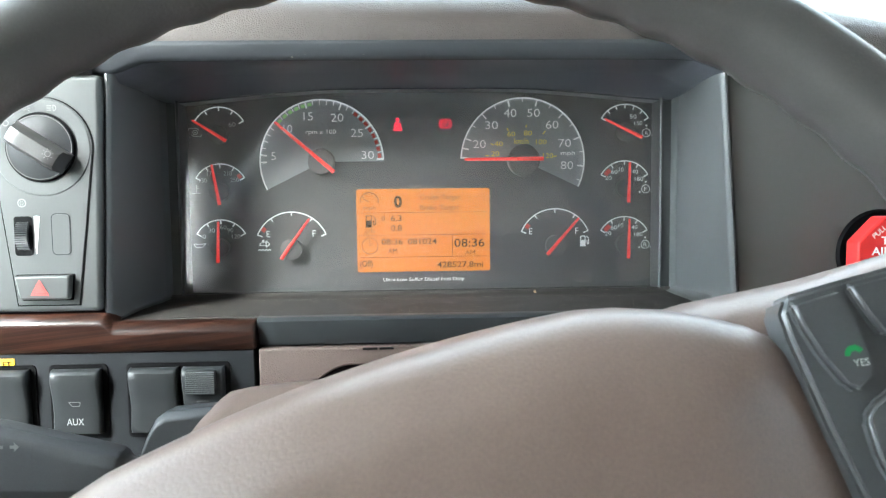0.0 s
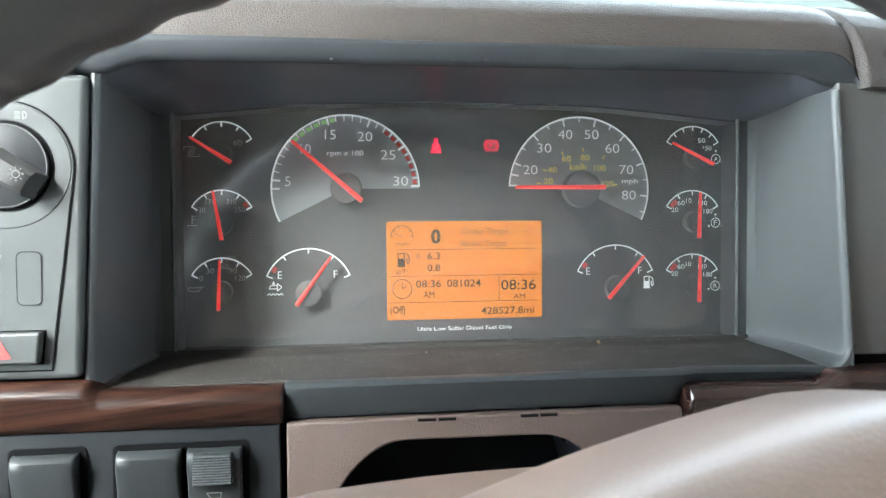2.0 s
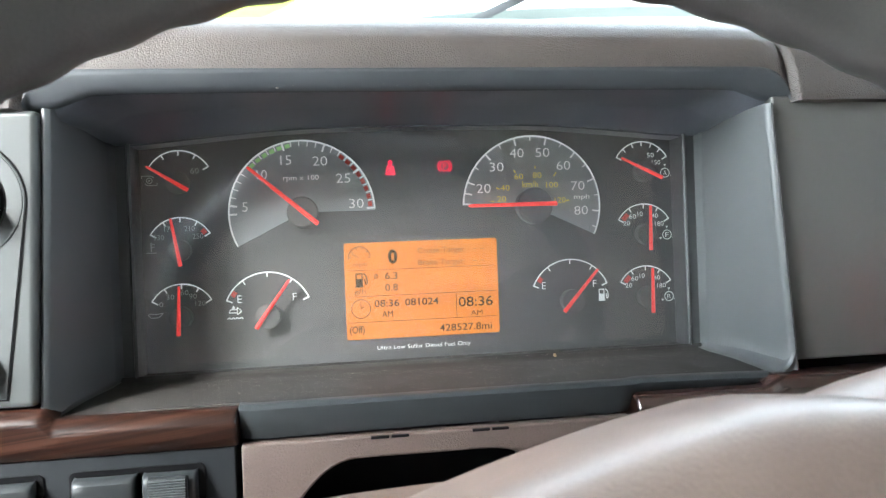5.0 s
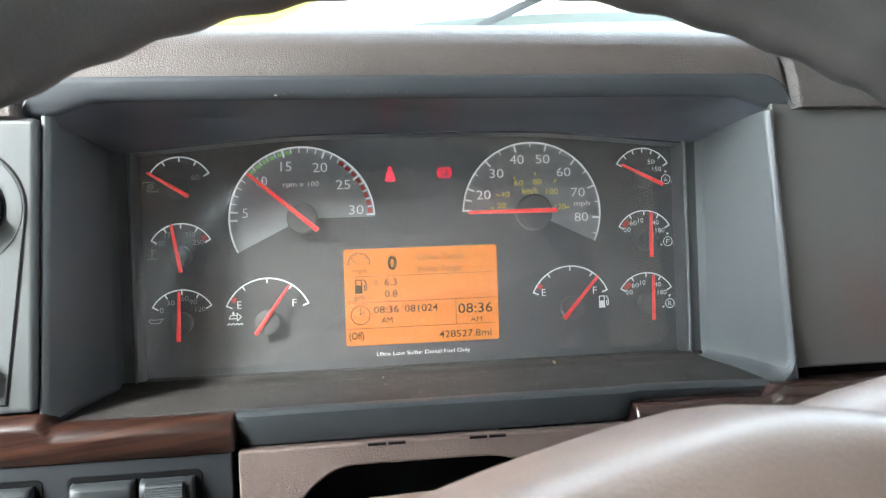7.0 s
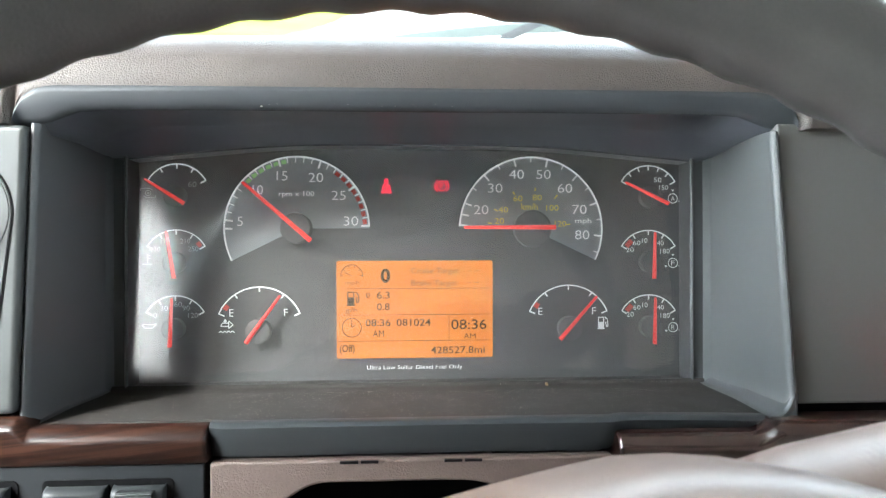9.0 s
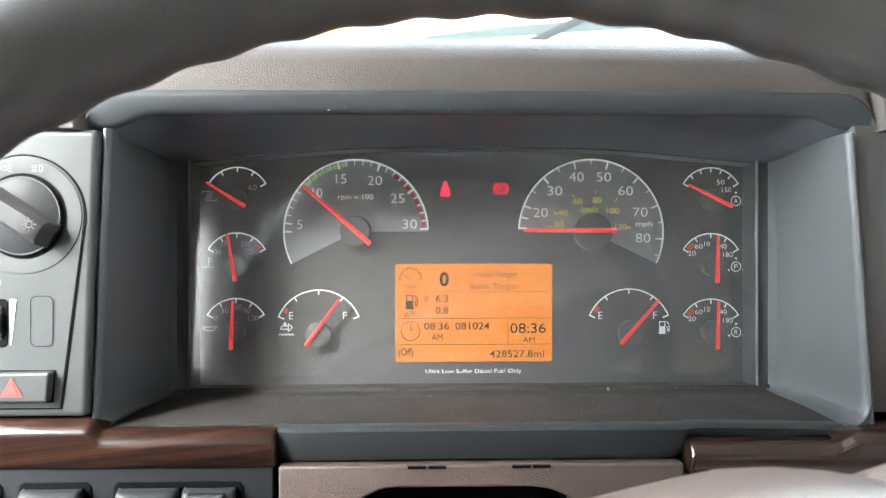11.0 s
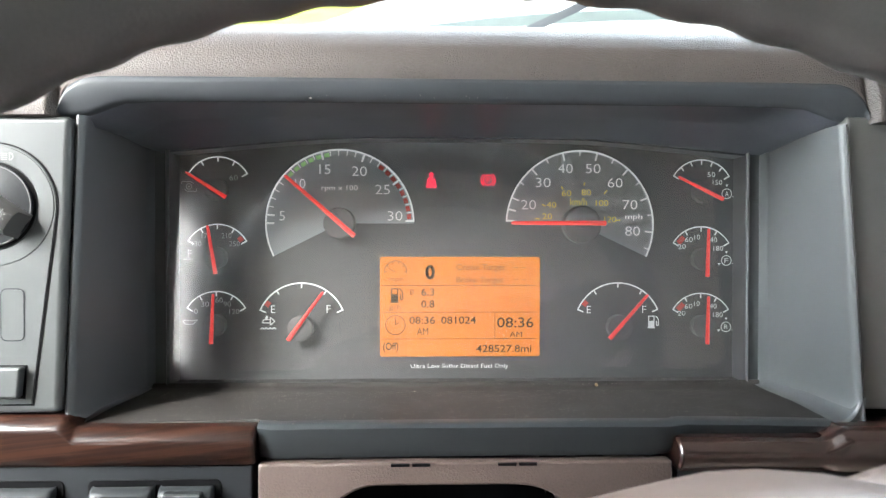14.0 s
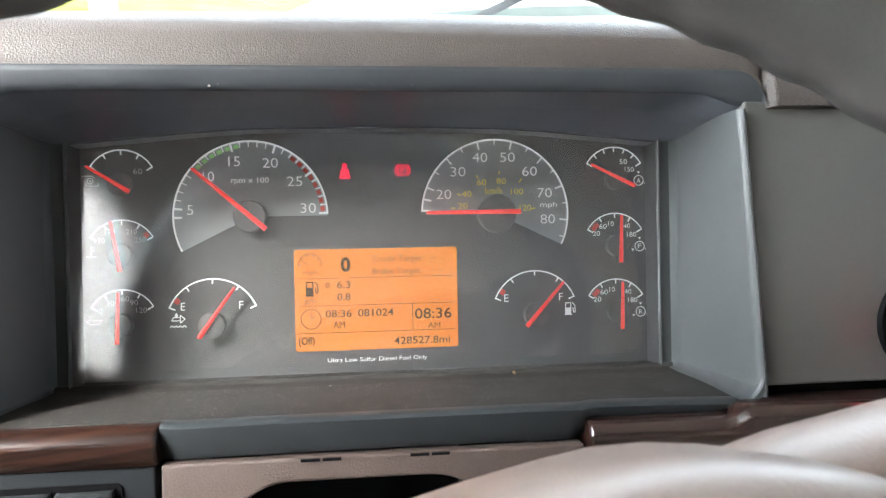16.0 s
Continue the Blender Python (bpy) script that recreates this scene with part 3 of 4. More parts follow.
    zf = -0.0478 - 0.0025 * abs(u) ** 3
    yf = -0.0945 - 0.0045 * (ease(-0.106, -0.1, xf) - ease(0.097, 0.103, xf))
    rows.append([(xb, 0.0, -0.0445), (xb, -0.0145, -0.0445), (xb, -0.0165, -0.0432), (xb, -0.0178, -0.0432), (xb, -0.0188, -0.0448), (xb, -0.021, -0.0458), (xb * 0.9 + xf * 0.1, -0.03, -0.0466), (xf * 0.6 + xb * 0.4, -0.06, -0.047), (xf, yf + 0.0095, zf), (xf, yf + 0.0098, zf - 0.004)])
part("shelf", loft(rows), SHELFM, bez, "dusty dark plastic shelf")
rows = []
for i in range(41):
    xf = -0.1042 + 0.3 * i / 40
    u = xf / 0.192
    zf = -0.0478 - 0.0025 * abs(u) ** 3
    yf = -0.0945 - 0.0045 * (ease(-0.106, -0.1, xf) - ease(0.097, 0.103, xf))
    zb = -0.0672 + 0.0018 * (1 - u * u) + 0.0075 * ease(0.097, 0.104, xf)
    rows.append([(xf, yf + 0.0097, zf - 0.003), (xf, yf + 0.0094, zf + 0.0003), (xf, yf + 0.005, zf + 0.0002), (xf, yf + 0.0022, zf - 0.0005), (xf, yf + 0.0008, zf - 0.0018), (xf, yf + 0.0012, zf - 0.0035), (xf, yf + 0.0062, zb + 0.0015), (xf, yf + 0.0075, zb), (xf, yf + 0.03, zb - 0.001)])
part("sill", loft(rows), SILLM, bez)

# ---- fascia panels ----
fas = thing("fascia_panel", (0.3, -0.09, -0.045), "plain charcoal plastic fascia panel beside the binnacle", "panel")
part("plate", prism([(0.1987, -0.044), (0.6, -0.044), (0.6, 0.1035), (0.1884, 0.1035)], -0.0905, -0.06), FASCIA, fas, bevel=0.0015)
# Solid black box paints in the shade of the gap below the fascia.
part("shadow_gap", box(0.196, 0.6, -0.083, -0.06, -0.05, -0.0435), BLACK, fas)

knob = thing("trailer_air_valve_knob", (0.282, -0.09, -0.0158), "red octagonal pull knob with white lettering on the fascia", "knob")
part("collar", lathe(0.2885, -0.014, [(0.0265, -0.0925), (0.028, -0.0905), (0.028, -0.08)], 36), BLACK, knob, "black collar")
part("stem", lathe(0.2835, -0.0155, [(0.009, -0.104), (0.009, -0.085)], 20), BLACK, knob)
part("octagon", prism([(0.2845 + 0.0281 * math.cos(radians(22.5 + 45 * i)), -0.0158 + 0.0281 * math.sin(radians(22.5 + 45 * i))) for i in range(8)], -0.117, -0.104), REDK, knob, bevel=0.0015)
part("lettering", words("PULL", 0.271, 0.0012, 0.0032, -0.1174, bold=0.01, turn=40), WHITE, knob)
part("lettering", words("TRAILER", 0.2872, -0.0041, 0.0048, -0.1174, w=0.03, bold=0.02), WHITE, knob)
part("lettering", words("AIR SUPPLY", 0.2865, -0.0105, 0.0048, -0.1174, w=0.04, bold=0.02), WHITE, knob)
part("lettering_bar", box(0.271, 0.3, -0.1176, -0.1172, -0.0165, -0.0145), WHITE, knob)

# ---- walnut trims ----
def trim(name, x0, x1, top, front, zb, material, label):
    t = thing(name, ((x0 + x1) / 2, -0.09, zb), label, "trim strip")
    rows = []
    ends = [0.0022 * (1 - math.cos(math.pi / 2 * i / 6)) for i in range(7)]
    spots = {x0 + v for v in ends} | {x1 - v for v in ends} | {round(0.0015 * i, 4) for i in range(-140, 140) if 0.168 < abs(0.0015 * i) < 0.2} | {round(0.01 * i, 3) for i in range(-50, 51)}
    for x in sorted(v for v in spots if x0 <= v <= x1):
        e = min(x - x0, x1 - x)
        q = 1 - math.sqrt(max(0.0, 1 - (1 - min(1, e / 0.0022)) ** 2))
        zt, y = top(x) - 0.0014 * q, front(x) + 0.0022 * q
        zz = zb + 0.0012 * q
        rows.append([(x, -0.075, zt - 0.001), (x, y + 0.008, zt), (x, y + 0.0056, zt - 0.0005), (x, y + 0.0034, zt - 0.0016), (x, y + 0.0016, zt - 0.0033), (x, y + 0.0005, zt - 0.0051), (x, y, zt - 0.0064), (x, y + 0.0001, zt - 0.0074), (x, y + 0.0007, (zt + zz) / 2 - 0.003), (x, y + 0.003, zz + 0.002), (x, y + 0.005, zz), (x, -0.075, zz)])
    part("strip", loft(rows, closed=True, caps=True), material, t)
    return t


trim("walnut_trim", -0.42, -0.1045, lambda x: -0.0435 - 0.0055 * ease(-0.196, -0.189, x), lambda x: -0.1005, -0.0672, WOODL, "glossy striped walnut trim strip above the rocker switches")
trim("walnut_trim", 0.1005, 0.5, lambda x: -0.0555 + 0.0065 * ease(0.171, 0.184, x), lambda x: -0.103 - 0.008 * ease(0.12, 0.3, x) - 0.003 * ease(0.171, 0.184, x), -0.0718, WOODR, "glossy dark walnut trim strip below the fascia")

# ---- headlight switch panel ----
hp = thing("headlight_switch_panel", (-0.23, -0.09, -0.043), "grey plastic light control panel with knob, dimmer and hazard button", "control panel")
part("surround", prism([(-0.5, -0.0425), (-0.1979, -0.0425), (-0.1919, 0.1), (-0.5, 0.1)], -0.094, -0.06), PANEL, hp, bevel=0.0035)


def inset(g):
    """Outline of the inset: round above, tapering to a narrow foot; g: how far it is grown."""
    o = circle(-0.228, 0.057, 0.0295 + g, 40, -8, 188)
    return [(-0.2105 + g, -0.0375 - g)] + o + [(-0.2465 - g, -0.0375 - g)]


part("seam", prism(inset(0.0008), -0.0944, -0.09), BLACK, hp, "black joint line")
part("inset_plate", prism(inset(0.0), -0.0949, -0.09), PANEL, hp, bevel=0.0004)
part("dial_ring", lathe(-0.228, 0.057, [(0.0205, -0.0945), (0.0212, -0.0952), (0.0255, -0.0954), (0.0284, -0.0953), (0.0288, -0.0947)], 56), PANEL, hp)
kn = part("rotary_knob", lathe(-0.228, 0.057, [(0.0185, -0.0975), (0.0193, -0.097), (0.0196, -0.0935)], 48), KNOBM, hp, "round rotary light switch")
part("knob_ring", arc(-0.228, 0.057, 0.0186, 0.0192, 0, 360, -0.0978, 56), GRIPM, kn)
part("knob_gap", arc(-0.228, 0.057, 0.0193, 0.0208, 0, 360, -0.0959, 56), BLACK, kn)
c, s = math.cos(radians(-33)), math.sin(radians(-33))
rows = []
for k in range(13):
    u = (k / 12 * 2 - 1) * 0.0189
    e = math.sqrt(max(0.02, 1 - (abs(u) / 0.019) ** 6))
    pts = [(-0.0068, -0.0965), (-0.0062, -0.1055), (-0.004, -0.1085), (0.0, -0.109), (0.004, -0.1085), (0.0062, -0.1055), (0.0068, -0.0965)]
    rows.append([(-0.228 + u * c - w * s, -0.0965 + (y + 0.0965) * e, 0.057 + u * s + w * c) for w, y in pts])
part("grip", loft(rows, caps=True), GRIPM, kn, "grey finger grip")
bm = arc(-0.2174, 0.0524, 0.0014, 0.0018, 0, 360, -0.1096, 24)
for i in range(8):
    ray(-0.2174, 0.0524, 45 * i, 0.0024, 0.0034, 0.0004, -0.1096, bm)
part("lamp_symbol", bm, SOFTW, kn)
bm = arc(-0.2475, 0.0715, 0.0013, 0.0019, 0, 360, -0.0962, 20)
part("zero_mark", bm, SOFTW, hp)
bm = bmesh.new()
for sx in (-1, 1):
    arc(-0.238 + sx * 0.0015, 0.0802, 0.0009, 0.0013, 0, 360, -0.0962, 16, bm)
    for dz in (-0.0013, 0, 0.0013):
        bar(-0.238 + sx * 0.0032, 0.0802 + dz * 0.7, -0.238 + sx * 0.005, 0.0802 + dz * 1.3, 0.0004, -0.0962, bm)
part("parking_light_symbol", bm, SOFTW, hp)
bm = arc(-0.2195, 0.0802, 0.0014, 0.0019, -90, 90, -0.0962, 16)
bar(-0.2195, 0.0785, -0.2195, 0.0819, 0.0005, -0.0962, bm)
for dz in (-0.0014, -0.0005, 0.0005, 0.0014):
    bar(-0.2232, 0.0802 + dz, -0.2205, 0.0802 + dz, 0.0004, -0.0962, bm)
part("headlight_symbol", bm, SOFTW, hp)
bm = arc(-0.2412, 0.0242, 0.002, 0.0026, 0, 360, -0.0953, 24)
for i in range(6):
    ray(-0.2412, 0.0242, 60 * i, 0.0006, 0.0017, 0.0004, -0.0953, bm)
part("dimmer_symbol", bm, SOFTW, hp)
part("wheel_slot", prism(rounded(-0.2466, -0.2358, -0.0075, 0.0162, 0.002), -0.0953, -0.092), BLACK, hp)
rows = []
for k in range(41):
    a = radians(-60 + 120 * k / 40)
    r = 0.0128 + (0.0003 if k % 2 else -0.0003)
    z, y = 0.0044 + r * math.sin(a), -0.0868 - r * math.cos(a) * 0.9
    rows.append([(-0.2455, y + 0.001, z), (-0.245, y, z), (-0.2378, y, z), (-0.2373, y + 0.001, z)])
part("dimmer_wheel", loft(rows), KNOBM, hp, "ribbed black dimmer wheel")
part("wedge_mark", sheet([(-0.2345, 0.0162), (-0.2312, 0.0162), (-0.2338, -0.0065), (-0.2343, -0.0065)], -0.0953), DIM, hp)
bm = bmesh.new()
o, p = rounded(-0.2247, -0.2133, -0.0074, 0.0178, 0.003), rounded(-0.2242, -0.2138, -0.0069, 0.0173, 0.0026)
va, vb = [bm.verts.new((x, -0.0952, z)) for x, z in o], [bm.verts.new((x, -0.0952, z)) for x, z in p]
for i in range(len(va)):
    j = (i + 1) % len(va)
    bm.faces.new((va[i], va[j], vb[j], vb[i]))
part("blank_seam", bm, PLATE, hp)
part("blank_cover", prism(rounded(-0.224, -0.214, -0.0067, 0.0171, 0.0025), -0.09515, -0.093), PANEL, hp)
part("button_gap", prism([(-0.2467, -0.0188), (-0.2123, -0.0188), (-0.2135, -0.0348), (-0.2437, -0.0348)], -0.0954, -0.09), BLACK, hp)
hb = part("hazard_button", prism([(-0.246, -0.0195), (-0.213, -0.0193), (-0.2145, -0.034), (-0.243, -0.0338)], -0.1, -0.09), PANEL, hp, "grey hazard warning button", bevel=0.0015)
bm = bmesh.new()
tri = [Vector((-0.2308 + r * math.cos(radians(a)), -0.0278 + r * math.sin(radians(a)))) for r, a in ((0.0062, 90), (0.0062, 210), (0.0062, 330))]
for f0, f1 in ((1.0, 0.78), (0.62, 0.05)):
    m = Vector((-0.2308, -0.0278))
    va, vb = [bm.verts.new((*(m + (t - m) * f0).to_tuple()[:1], -0.1006, (m + (t - m) * f0).y)) for t in tri], [bm.verts.new(((m + (t - m) * f1).x, -0.1006, (m + (t - m) * f1).y)) for t in tri]
    for i in range(3):
        j = (i + 1) % 3
        bm.faces.new((va[i], va[j], vb[j], vb[i]))
part("warning_triangle", bm, HAZ, hb, "red triangle symbol")

# ---- rocker switch plate ----
sp = thing("switch_plate", (-0.2, -0.09, -0.135), "charcoal plastic plate that carries the rocker switches", "plate")
part("plate", prism([(-0.42, -0.135), (-0.1065, -0.135), (-0.1065, -0.0675), (-0.42, -0.0675)], -0.094, -0.06), PLATE, sp, bevel=0.001)
part("warning_sticker", prism([(-0.285, -0.0775), (-0.2515, -0.0775), (-0.2515, -0.0705), (-0.285, -0.0705)], -0.0946, -0.0938), STICK, sp, "yellow sticker with dark lettering")
part("lettering", words("FT", -0.2555, -0.074, 0.0038, -0.0951, bold=0.02), BLACK, sp)


def rocker(x0, x1, kind, text=""):
    r = thing("rocker_switch", ((x0 + x1) / 2, -0.094, -0.119), {"aux": "black rocker switch marked AUX in the switch plate", "plain": "plain black rocker switch in the switch plate", "ribbed": "black rocker switch with a ribbed grip and engine symbol"}[kind], "switch", "rocker switches")
    part("surround", prism(rounded(x0 - 0.0028, x1 + 0.0032, -0.121, -0.0745, 0.003), -0.0948, -0.09), BLACK, r)
    prof = [(-0.0768, -0.097), (-0.0775, -0.1005), (-0.0795, -0.1025), (-0.0835, -0.1028), (-0.0945, -0.1003), (-0.104, -0.0992), (-0.114, -0.1003), (-0.1165, -0.0998), (-0.1175, -0.0965)]
    w = x1 - x0
    rows = []
    for u, dy in ((0, 0.006), (0.0, 0.002), (0.02, 0.0008), (0.06, 0.0), (0.25, -0.0), (0.5, -0.0003), (0.75, 0.0), (0.94, 0.0), (0.98, 0.0008), (1.0, 0.002), (1.0, 0.006)):
        rows.append([(x0 + w * u, y + dy, z) for z, y in prof])
    body = part("rocker", loft(rows, caps=True), ROCKER, r)
    cx = (x0 + x1) / 2
    if kind == "ribbed":
        bm = bmesh.new()
        box(x0 + 0.0035, x1 - 0.0035, -0.1055, -0.1, -0.0925, -0.0778, bm)
        part("grip", bm, ROCKER, body, bevel=0.001)
        for i in range(11):
            part("rib", box(x0 + 0.004, x1 - 0.004, -0.1064, -0.1054, -0.0785 - i * 0.00125 - 0.0006, -0.0785 - i * 0.00125), BEZEL, body, smooth=False)
        bm = bmesh.new()
        sheet(rounded(cx - 0.0052, cx + 0.0045, -0.115, -0.1105, 0.001), -0.1012, bm)
        for bx in (cx - 0.007, cx + 0.0062):
            bar(bx, -0.1145, bx, -0.111, 0.0012, -0.1012, bm)
        bar(cx - 0.0035, -0.1093, cx + 0.0028, -0.1093, 0.0011, -0.1012, bm)
        part("engine_symbol", bm, SOFTW, body)
    if kind != "plain":
        bm = bmesh.new()
        za = -0.0975 if kind == "aux" else -0.0985
        o, p = [(cx - 0.0034, za + 0.0012), (cx + 0.0034, za + 0.0012), (cx + 0.003, za - 0.0014), (cx - 0.0014, za - 0.0014)], None
        for i in range(4):
            bar(*o[i], *o[(i + 1) % 4], 0.0004, -0.1013, bm)
        part("indicator_window", bm, FAINT, body)
    if text:
        part("lettering", words(text, cx, -0.1085, 0.0042, -0.1012, w=0.0102), SWMARK, body)
    return r


rocker(-0.271, -0.242, "plain")
rocker(-0.228, -0.199, "aux", "AUX")
rocker(-0.1815, -0.1525, "plain")
rocker(-0.1495, -0.1245, "ribbed")

# ---- storage pocket ----
pk = thing("storage_pocket", (0, -0.08, -0.17), "taupe grained vinyl panel with an arched open pocket", "storage pocket")
arch = []
for i in range(41):
    x = 0.064 - 0.164 * i / 40
    e = max(0.0, (x - 0.012) / 0.052) if x > 0.012 else max(0.0, (-0.046 - x) / 0.0545)
    arch.append((x, -0.0783 - 0.0967 * (1 - (max(0.0, 1 - e ** (3.4 if x > 0 else 2.0))) ** (0.42 if x > 0 else 0.62))))
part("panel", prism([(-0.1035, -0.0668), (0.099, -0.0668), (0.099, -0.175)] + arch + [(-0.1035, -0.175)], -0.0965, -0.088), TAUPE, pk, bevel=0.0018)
rows = [[(x, y, z) for x, z in arch] for y in (-0.094, -0.09, -0.04, 0.0)]
part("pocket_lining", loft(rows), POCKET, pk, "black pocket lining")
part("pocket_back", sheet([(-0.1, -0.175), (0.09, -0.175), (0.09, -0.07), (-0.1, -0.07)], -0.001), POCKET, pk)
part("pocket_floor", box(-0.1, 0.09, -0.09, 0.0, -0.18, -0.174), POCKET, pk)
for x0, x1 in ((-0.0395, -0.0305), (-0.0292, -0.0205), (0.0125, 0.0215), (0.0228, 0.0315)):
    part("slot", box(x0, x1, -0.0974, -0.094, -0.0686, -0.0673), BLACK, pk)
part("clip", box(0.0365, 0.043, -0.095, -0.085, -0.0835, -0.0785), BLACK, pk)

# ---- instrument cluster ----
cl = thing("instrument_cluster", (0, 0, -0.045), "truck instrument cluster with white dials, red needles and amber display", "instrument cluster")
part("face_plate", box(-0.184, 0.184, 0.0, 0.004, -0.052, 0.109), FACE, cl, "charcoal dial face", smooth=False)
PR = -0.0007


def needle(tip, tail, w0, w1, y):
    """A tapering pointer with a raised ridge, from tail to tip."""
    a, b = Vector(tail), Vector(tip)
    d = (b - a).normalized()
    n = Vector((-d.y, d.x))
    rows = []
    for p, w in ((a, w0), (a + d * 0.001, w0), (b - d * 0.001, w1), (b, w1 * 0.6)):
        rows.append([(p.x + n.x * w * k, yy, p.y + n.y * w * k) for k, yy in ((-0.5, y + 0.0012), (-0.42, y), (0.0, y - 0.0008), (0.42, y), (0.5, y + 0.0012))])
    return loft(rows, caps=True)


def gauge(name, cx, cz, r, a0, a1, ticks, tip, tail, hub, label, wide=0.0021, material=None, tick=0.0034, thick=0.0008):
    """A small printed gauge: scale, hub and needle."""
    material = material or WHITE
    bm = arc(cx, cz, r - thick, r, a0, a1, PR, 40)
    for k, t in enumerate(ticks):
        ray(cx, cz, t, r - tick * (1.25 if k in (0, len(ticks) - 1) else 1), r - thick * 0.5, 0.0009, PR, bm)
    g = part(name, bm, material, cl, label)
    part("hub", lathe(cx, cz, [(hub - 0.001, -0.0075), (hub, -0.0068), (hub, -0.0005)], 32), HUB, g)
    part("needle", needle(tip, tail, wide, wide * 0.62, -0.0088), NEEDLE, g, "red needle")
    return g


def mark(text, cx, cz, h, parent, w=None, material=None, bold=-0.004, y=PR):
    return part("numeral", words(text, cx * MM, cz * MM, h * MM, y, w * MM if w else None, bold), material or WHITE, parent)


# speed counter of the engine
TC = (-0.074, 0.0513)
tach = part("tachometer", sheet([TC] + circle(*TC, 0.0452, 50, 0, 206.5), -0.0003), SECTOR, cl, "tachometer with pale grey sector")


def rev(v):
    return 2.2 + (30 - v) * 6.84


bm = arc(*TC, 0.0446, 0.0457, 1.4, 206.5, PR, 80)
for v in range(4, 31):
    big = v % 5 == 0 or v == 4
    ray(*TC, rev(v), 0.0457 - (0.0056 if big else 0.0042), 0.0452, 0.0012 if big else 0.0007, PR, bm)
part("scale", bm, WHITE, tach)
for v in range(10, 16):
    part("green_block", ray(*TC, rev(v + 0.55), 0.0412, 0.0437, 0.0031, PR - 0.0001), GREENP, tach)
for v in range(22, 30):
    part("red_block", ray(*TC, rev(v + 0.5), 0.0412, 0.0438, 0.0031, PR - 0.0001), REDP, tach)
for s, x, z, w in (("5", -109.3, 55.8, 3.4), ("10", -98.3, 75.6, 6.4), ("15", -83.3, 84.4, 6.8), ("20", -62.2, 83.4, 9.2), ("25", -48, 72.2, 9), ("30", -40.3, 56.0, 9.2)):
    mark(s, x, z, 5.9, tach, w)
part("lettering", words("rpm x 100", -0.0743, 0.0727, 0.0042, PR, 0.0222, 0.008), WHITE, tach)
part("hub", lathe(*TC, [(0.0088, -0.0085), (0.0096, -0.0075), (0.0097, -0.0005)], 40), HUB, tach)
part("needle", needle((-0.1062, 0.0797), (-0.0645, 0.0435), 0.0031, 0.0021, -0.0102), NEEDLE, tach, "red needle")

# road speed
SC = (0.0745, 0.0508)
spd = part("speedometer", sheet([SC] + circle(*SC, 0.0460, 50, -25.5, 177.8), -0.0003), SECTOR, cl, "speedometer with pale grey sector")
bm = arc(*SC, 0.0454, 0.0465, -25.5, 177.8, PR, 80)
for a, big in [(158.7 - 13.7 * k, k % 2 == 0) for k in range(14)] + [(168, True), (176.8, True)]:
    ray(*SC, a, 0.0465 - (0.0056 if big else 0.0036), 0.046, 0.0011 if big else 0.0008, PR, bm)
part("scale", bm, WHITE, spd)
for s, x, z in (("20", 42.3, 63.2), ("30", 51.4, 77), ("40", 65.2, 85.8), ("50", 82.6, 85.8), ("60", 96.5, 77), ("70", 105.9, 63.4), ("80", 107.6, 47)):
    mark(s, x, z, 5.9, spd, 9.4)
part("lettering", words("mph", 0.1083, 0.0556, 0.0042, PR, 0.0108, 0.01), WHITE, spd)
for s, x, z, w in (("20", 54, 56.0, 6), ("40", 56.6, 63.2, 6), ("60", 66, 70.4, 6), ("80", 78.4, 71, 6), ("100", 88.3, 64.4, 8), ("120", 93.5, 54.2, 7.5)):
    mark(s, x, z, 3.7, spd, w, YELLOW, 0.0)
part("lettering", words("km/h", 0.0735, 0.0652, 0.0042, PR, 0.0105), YELLOW, spd)
bm = bmesh.new()
for a, r0, r1 in ((172, 0.0255, 0.028), (152, 0.0245, 0.027), (116, 0.0245, 0.0265), (84, 0.0245, 0.0265), (52, 0.0245, 0.0275), (7, 0.0225, 0.0255)):
    ray(*SC, a, r0, r1, 0.0008, PR, bm)
part("kilometre_ticks", bm, YELLOW, spd)
bm = bmesh.new()
for a in (134, 100, 68, 30, -8):
    ray(*SC, a, 0.0252, 0.0262, 0.0008, PR, bm)
part("kilometre_dots", bm, DIM, spd)
part("hub", lathe(*SC, [(0.0108, -0.0085), (0.0117, -0.0075), (0.0118, -0.0005)], 40), HUB, spd)
part("needle", needle((0.0305, 0.0517), (0.0885, 0.0517), 0.003, 0.0021, -0.0102), NEEDLE, spd, "red needle")

# small gauges, driver's left side
# The outer three have numerals greyed for the reflected streak over them.
five = (150, 120, 90, 60, 30)
g = gauge("turbo_gauge", -0.148, 0.0713, 0.0207, 29, 151, five, (-0.1652, 0.0815), (-0.1415, 0.0665), 0.0066, "turbo pressure gauge", 0.0026)
mark("60", -138.6, 79, 3.4, g, 5.2, DIM)
bm = arc(-0.1655, 0.0735, 0.0014, 0.0019, 0, 360, PR, 20)
sheet(circle(-0.1655, 0.0735, 0.0006, 10), PR, bm)
for p in ((-0.17, 0.0764, -0.1643, 0.0764), (-0.17, 0.0764, -0.17, 0.0748), (-0.1643, 0.0764, -0.1628, 0.0752), (-0.1667, 0.0706, -0.161, 0.0706), (-0.161, 0.0706, -0.161, 0.0722), (-0.1667, 0.0706, -0.1682, 0.0718)):
    bar(*p, 0.0005, PR, bm)
part("turbo_symbol", bm, DIM, g)
g = gauge("coolant_gauge", -0.1485, 0.0302, 0.0207, 29, 151, five, (-0.1525, 0.0497), (-0.1478, 0.0205), 0.0066, "coolant temperature gauge", 0.0026)
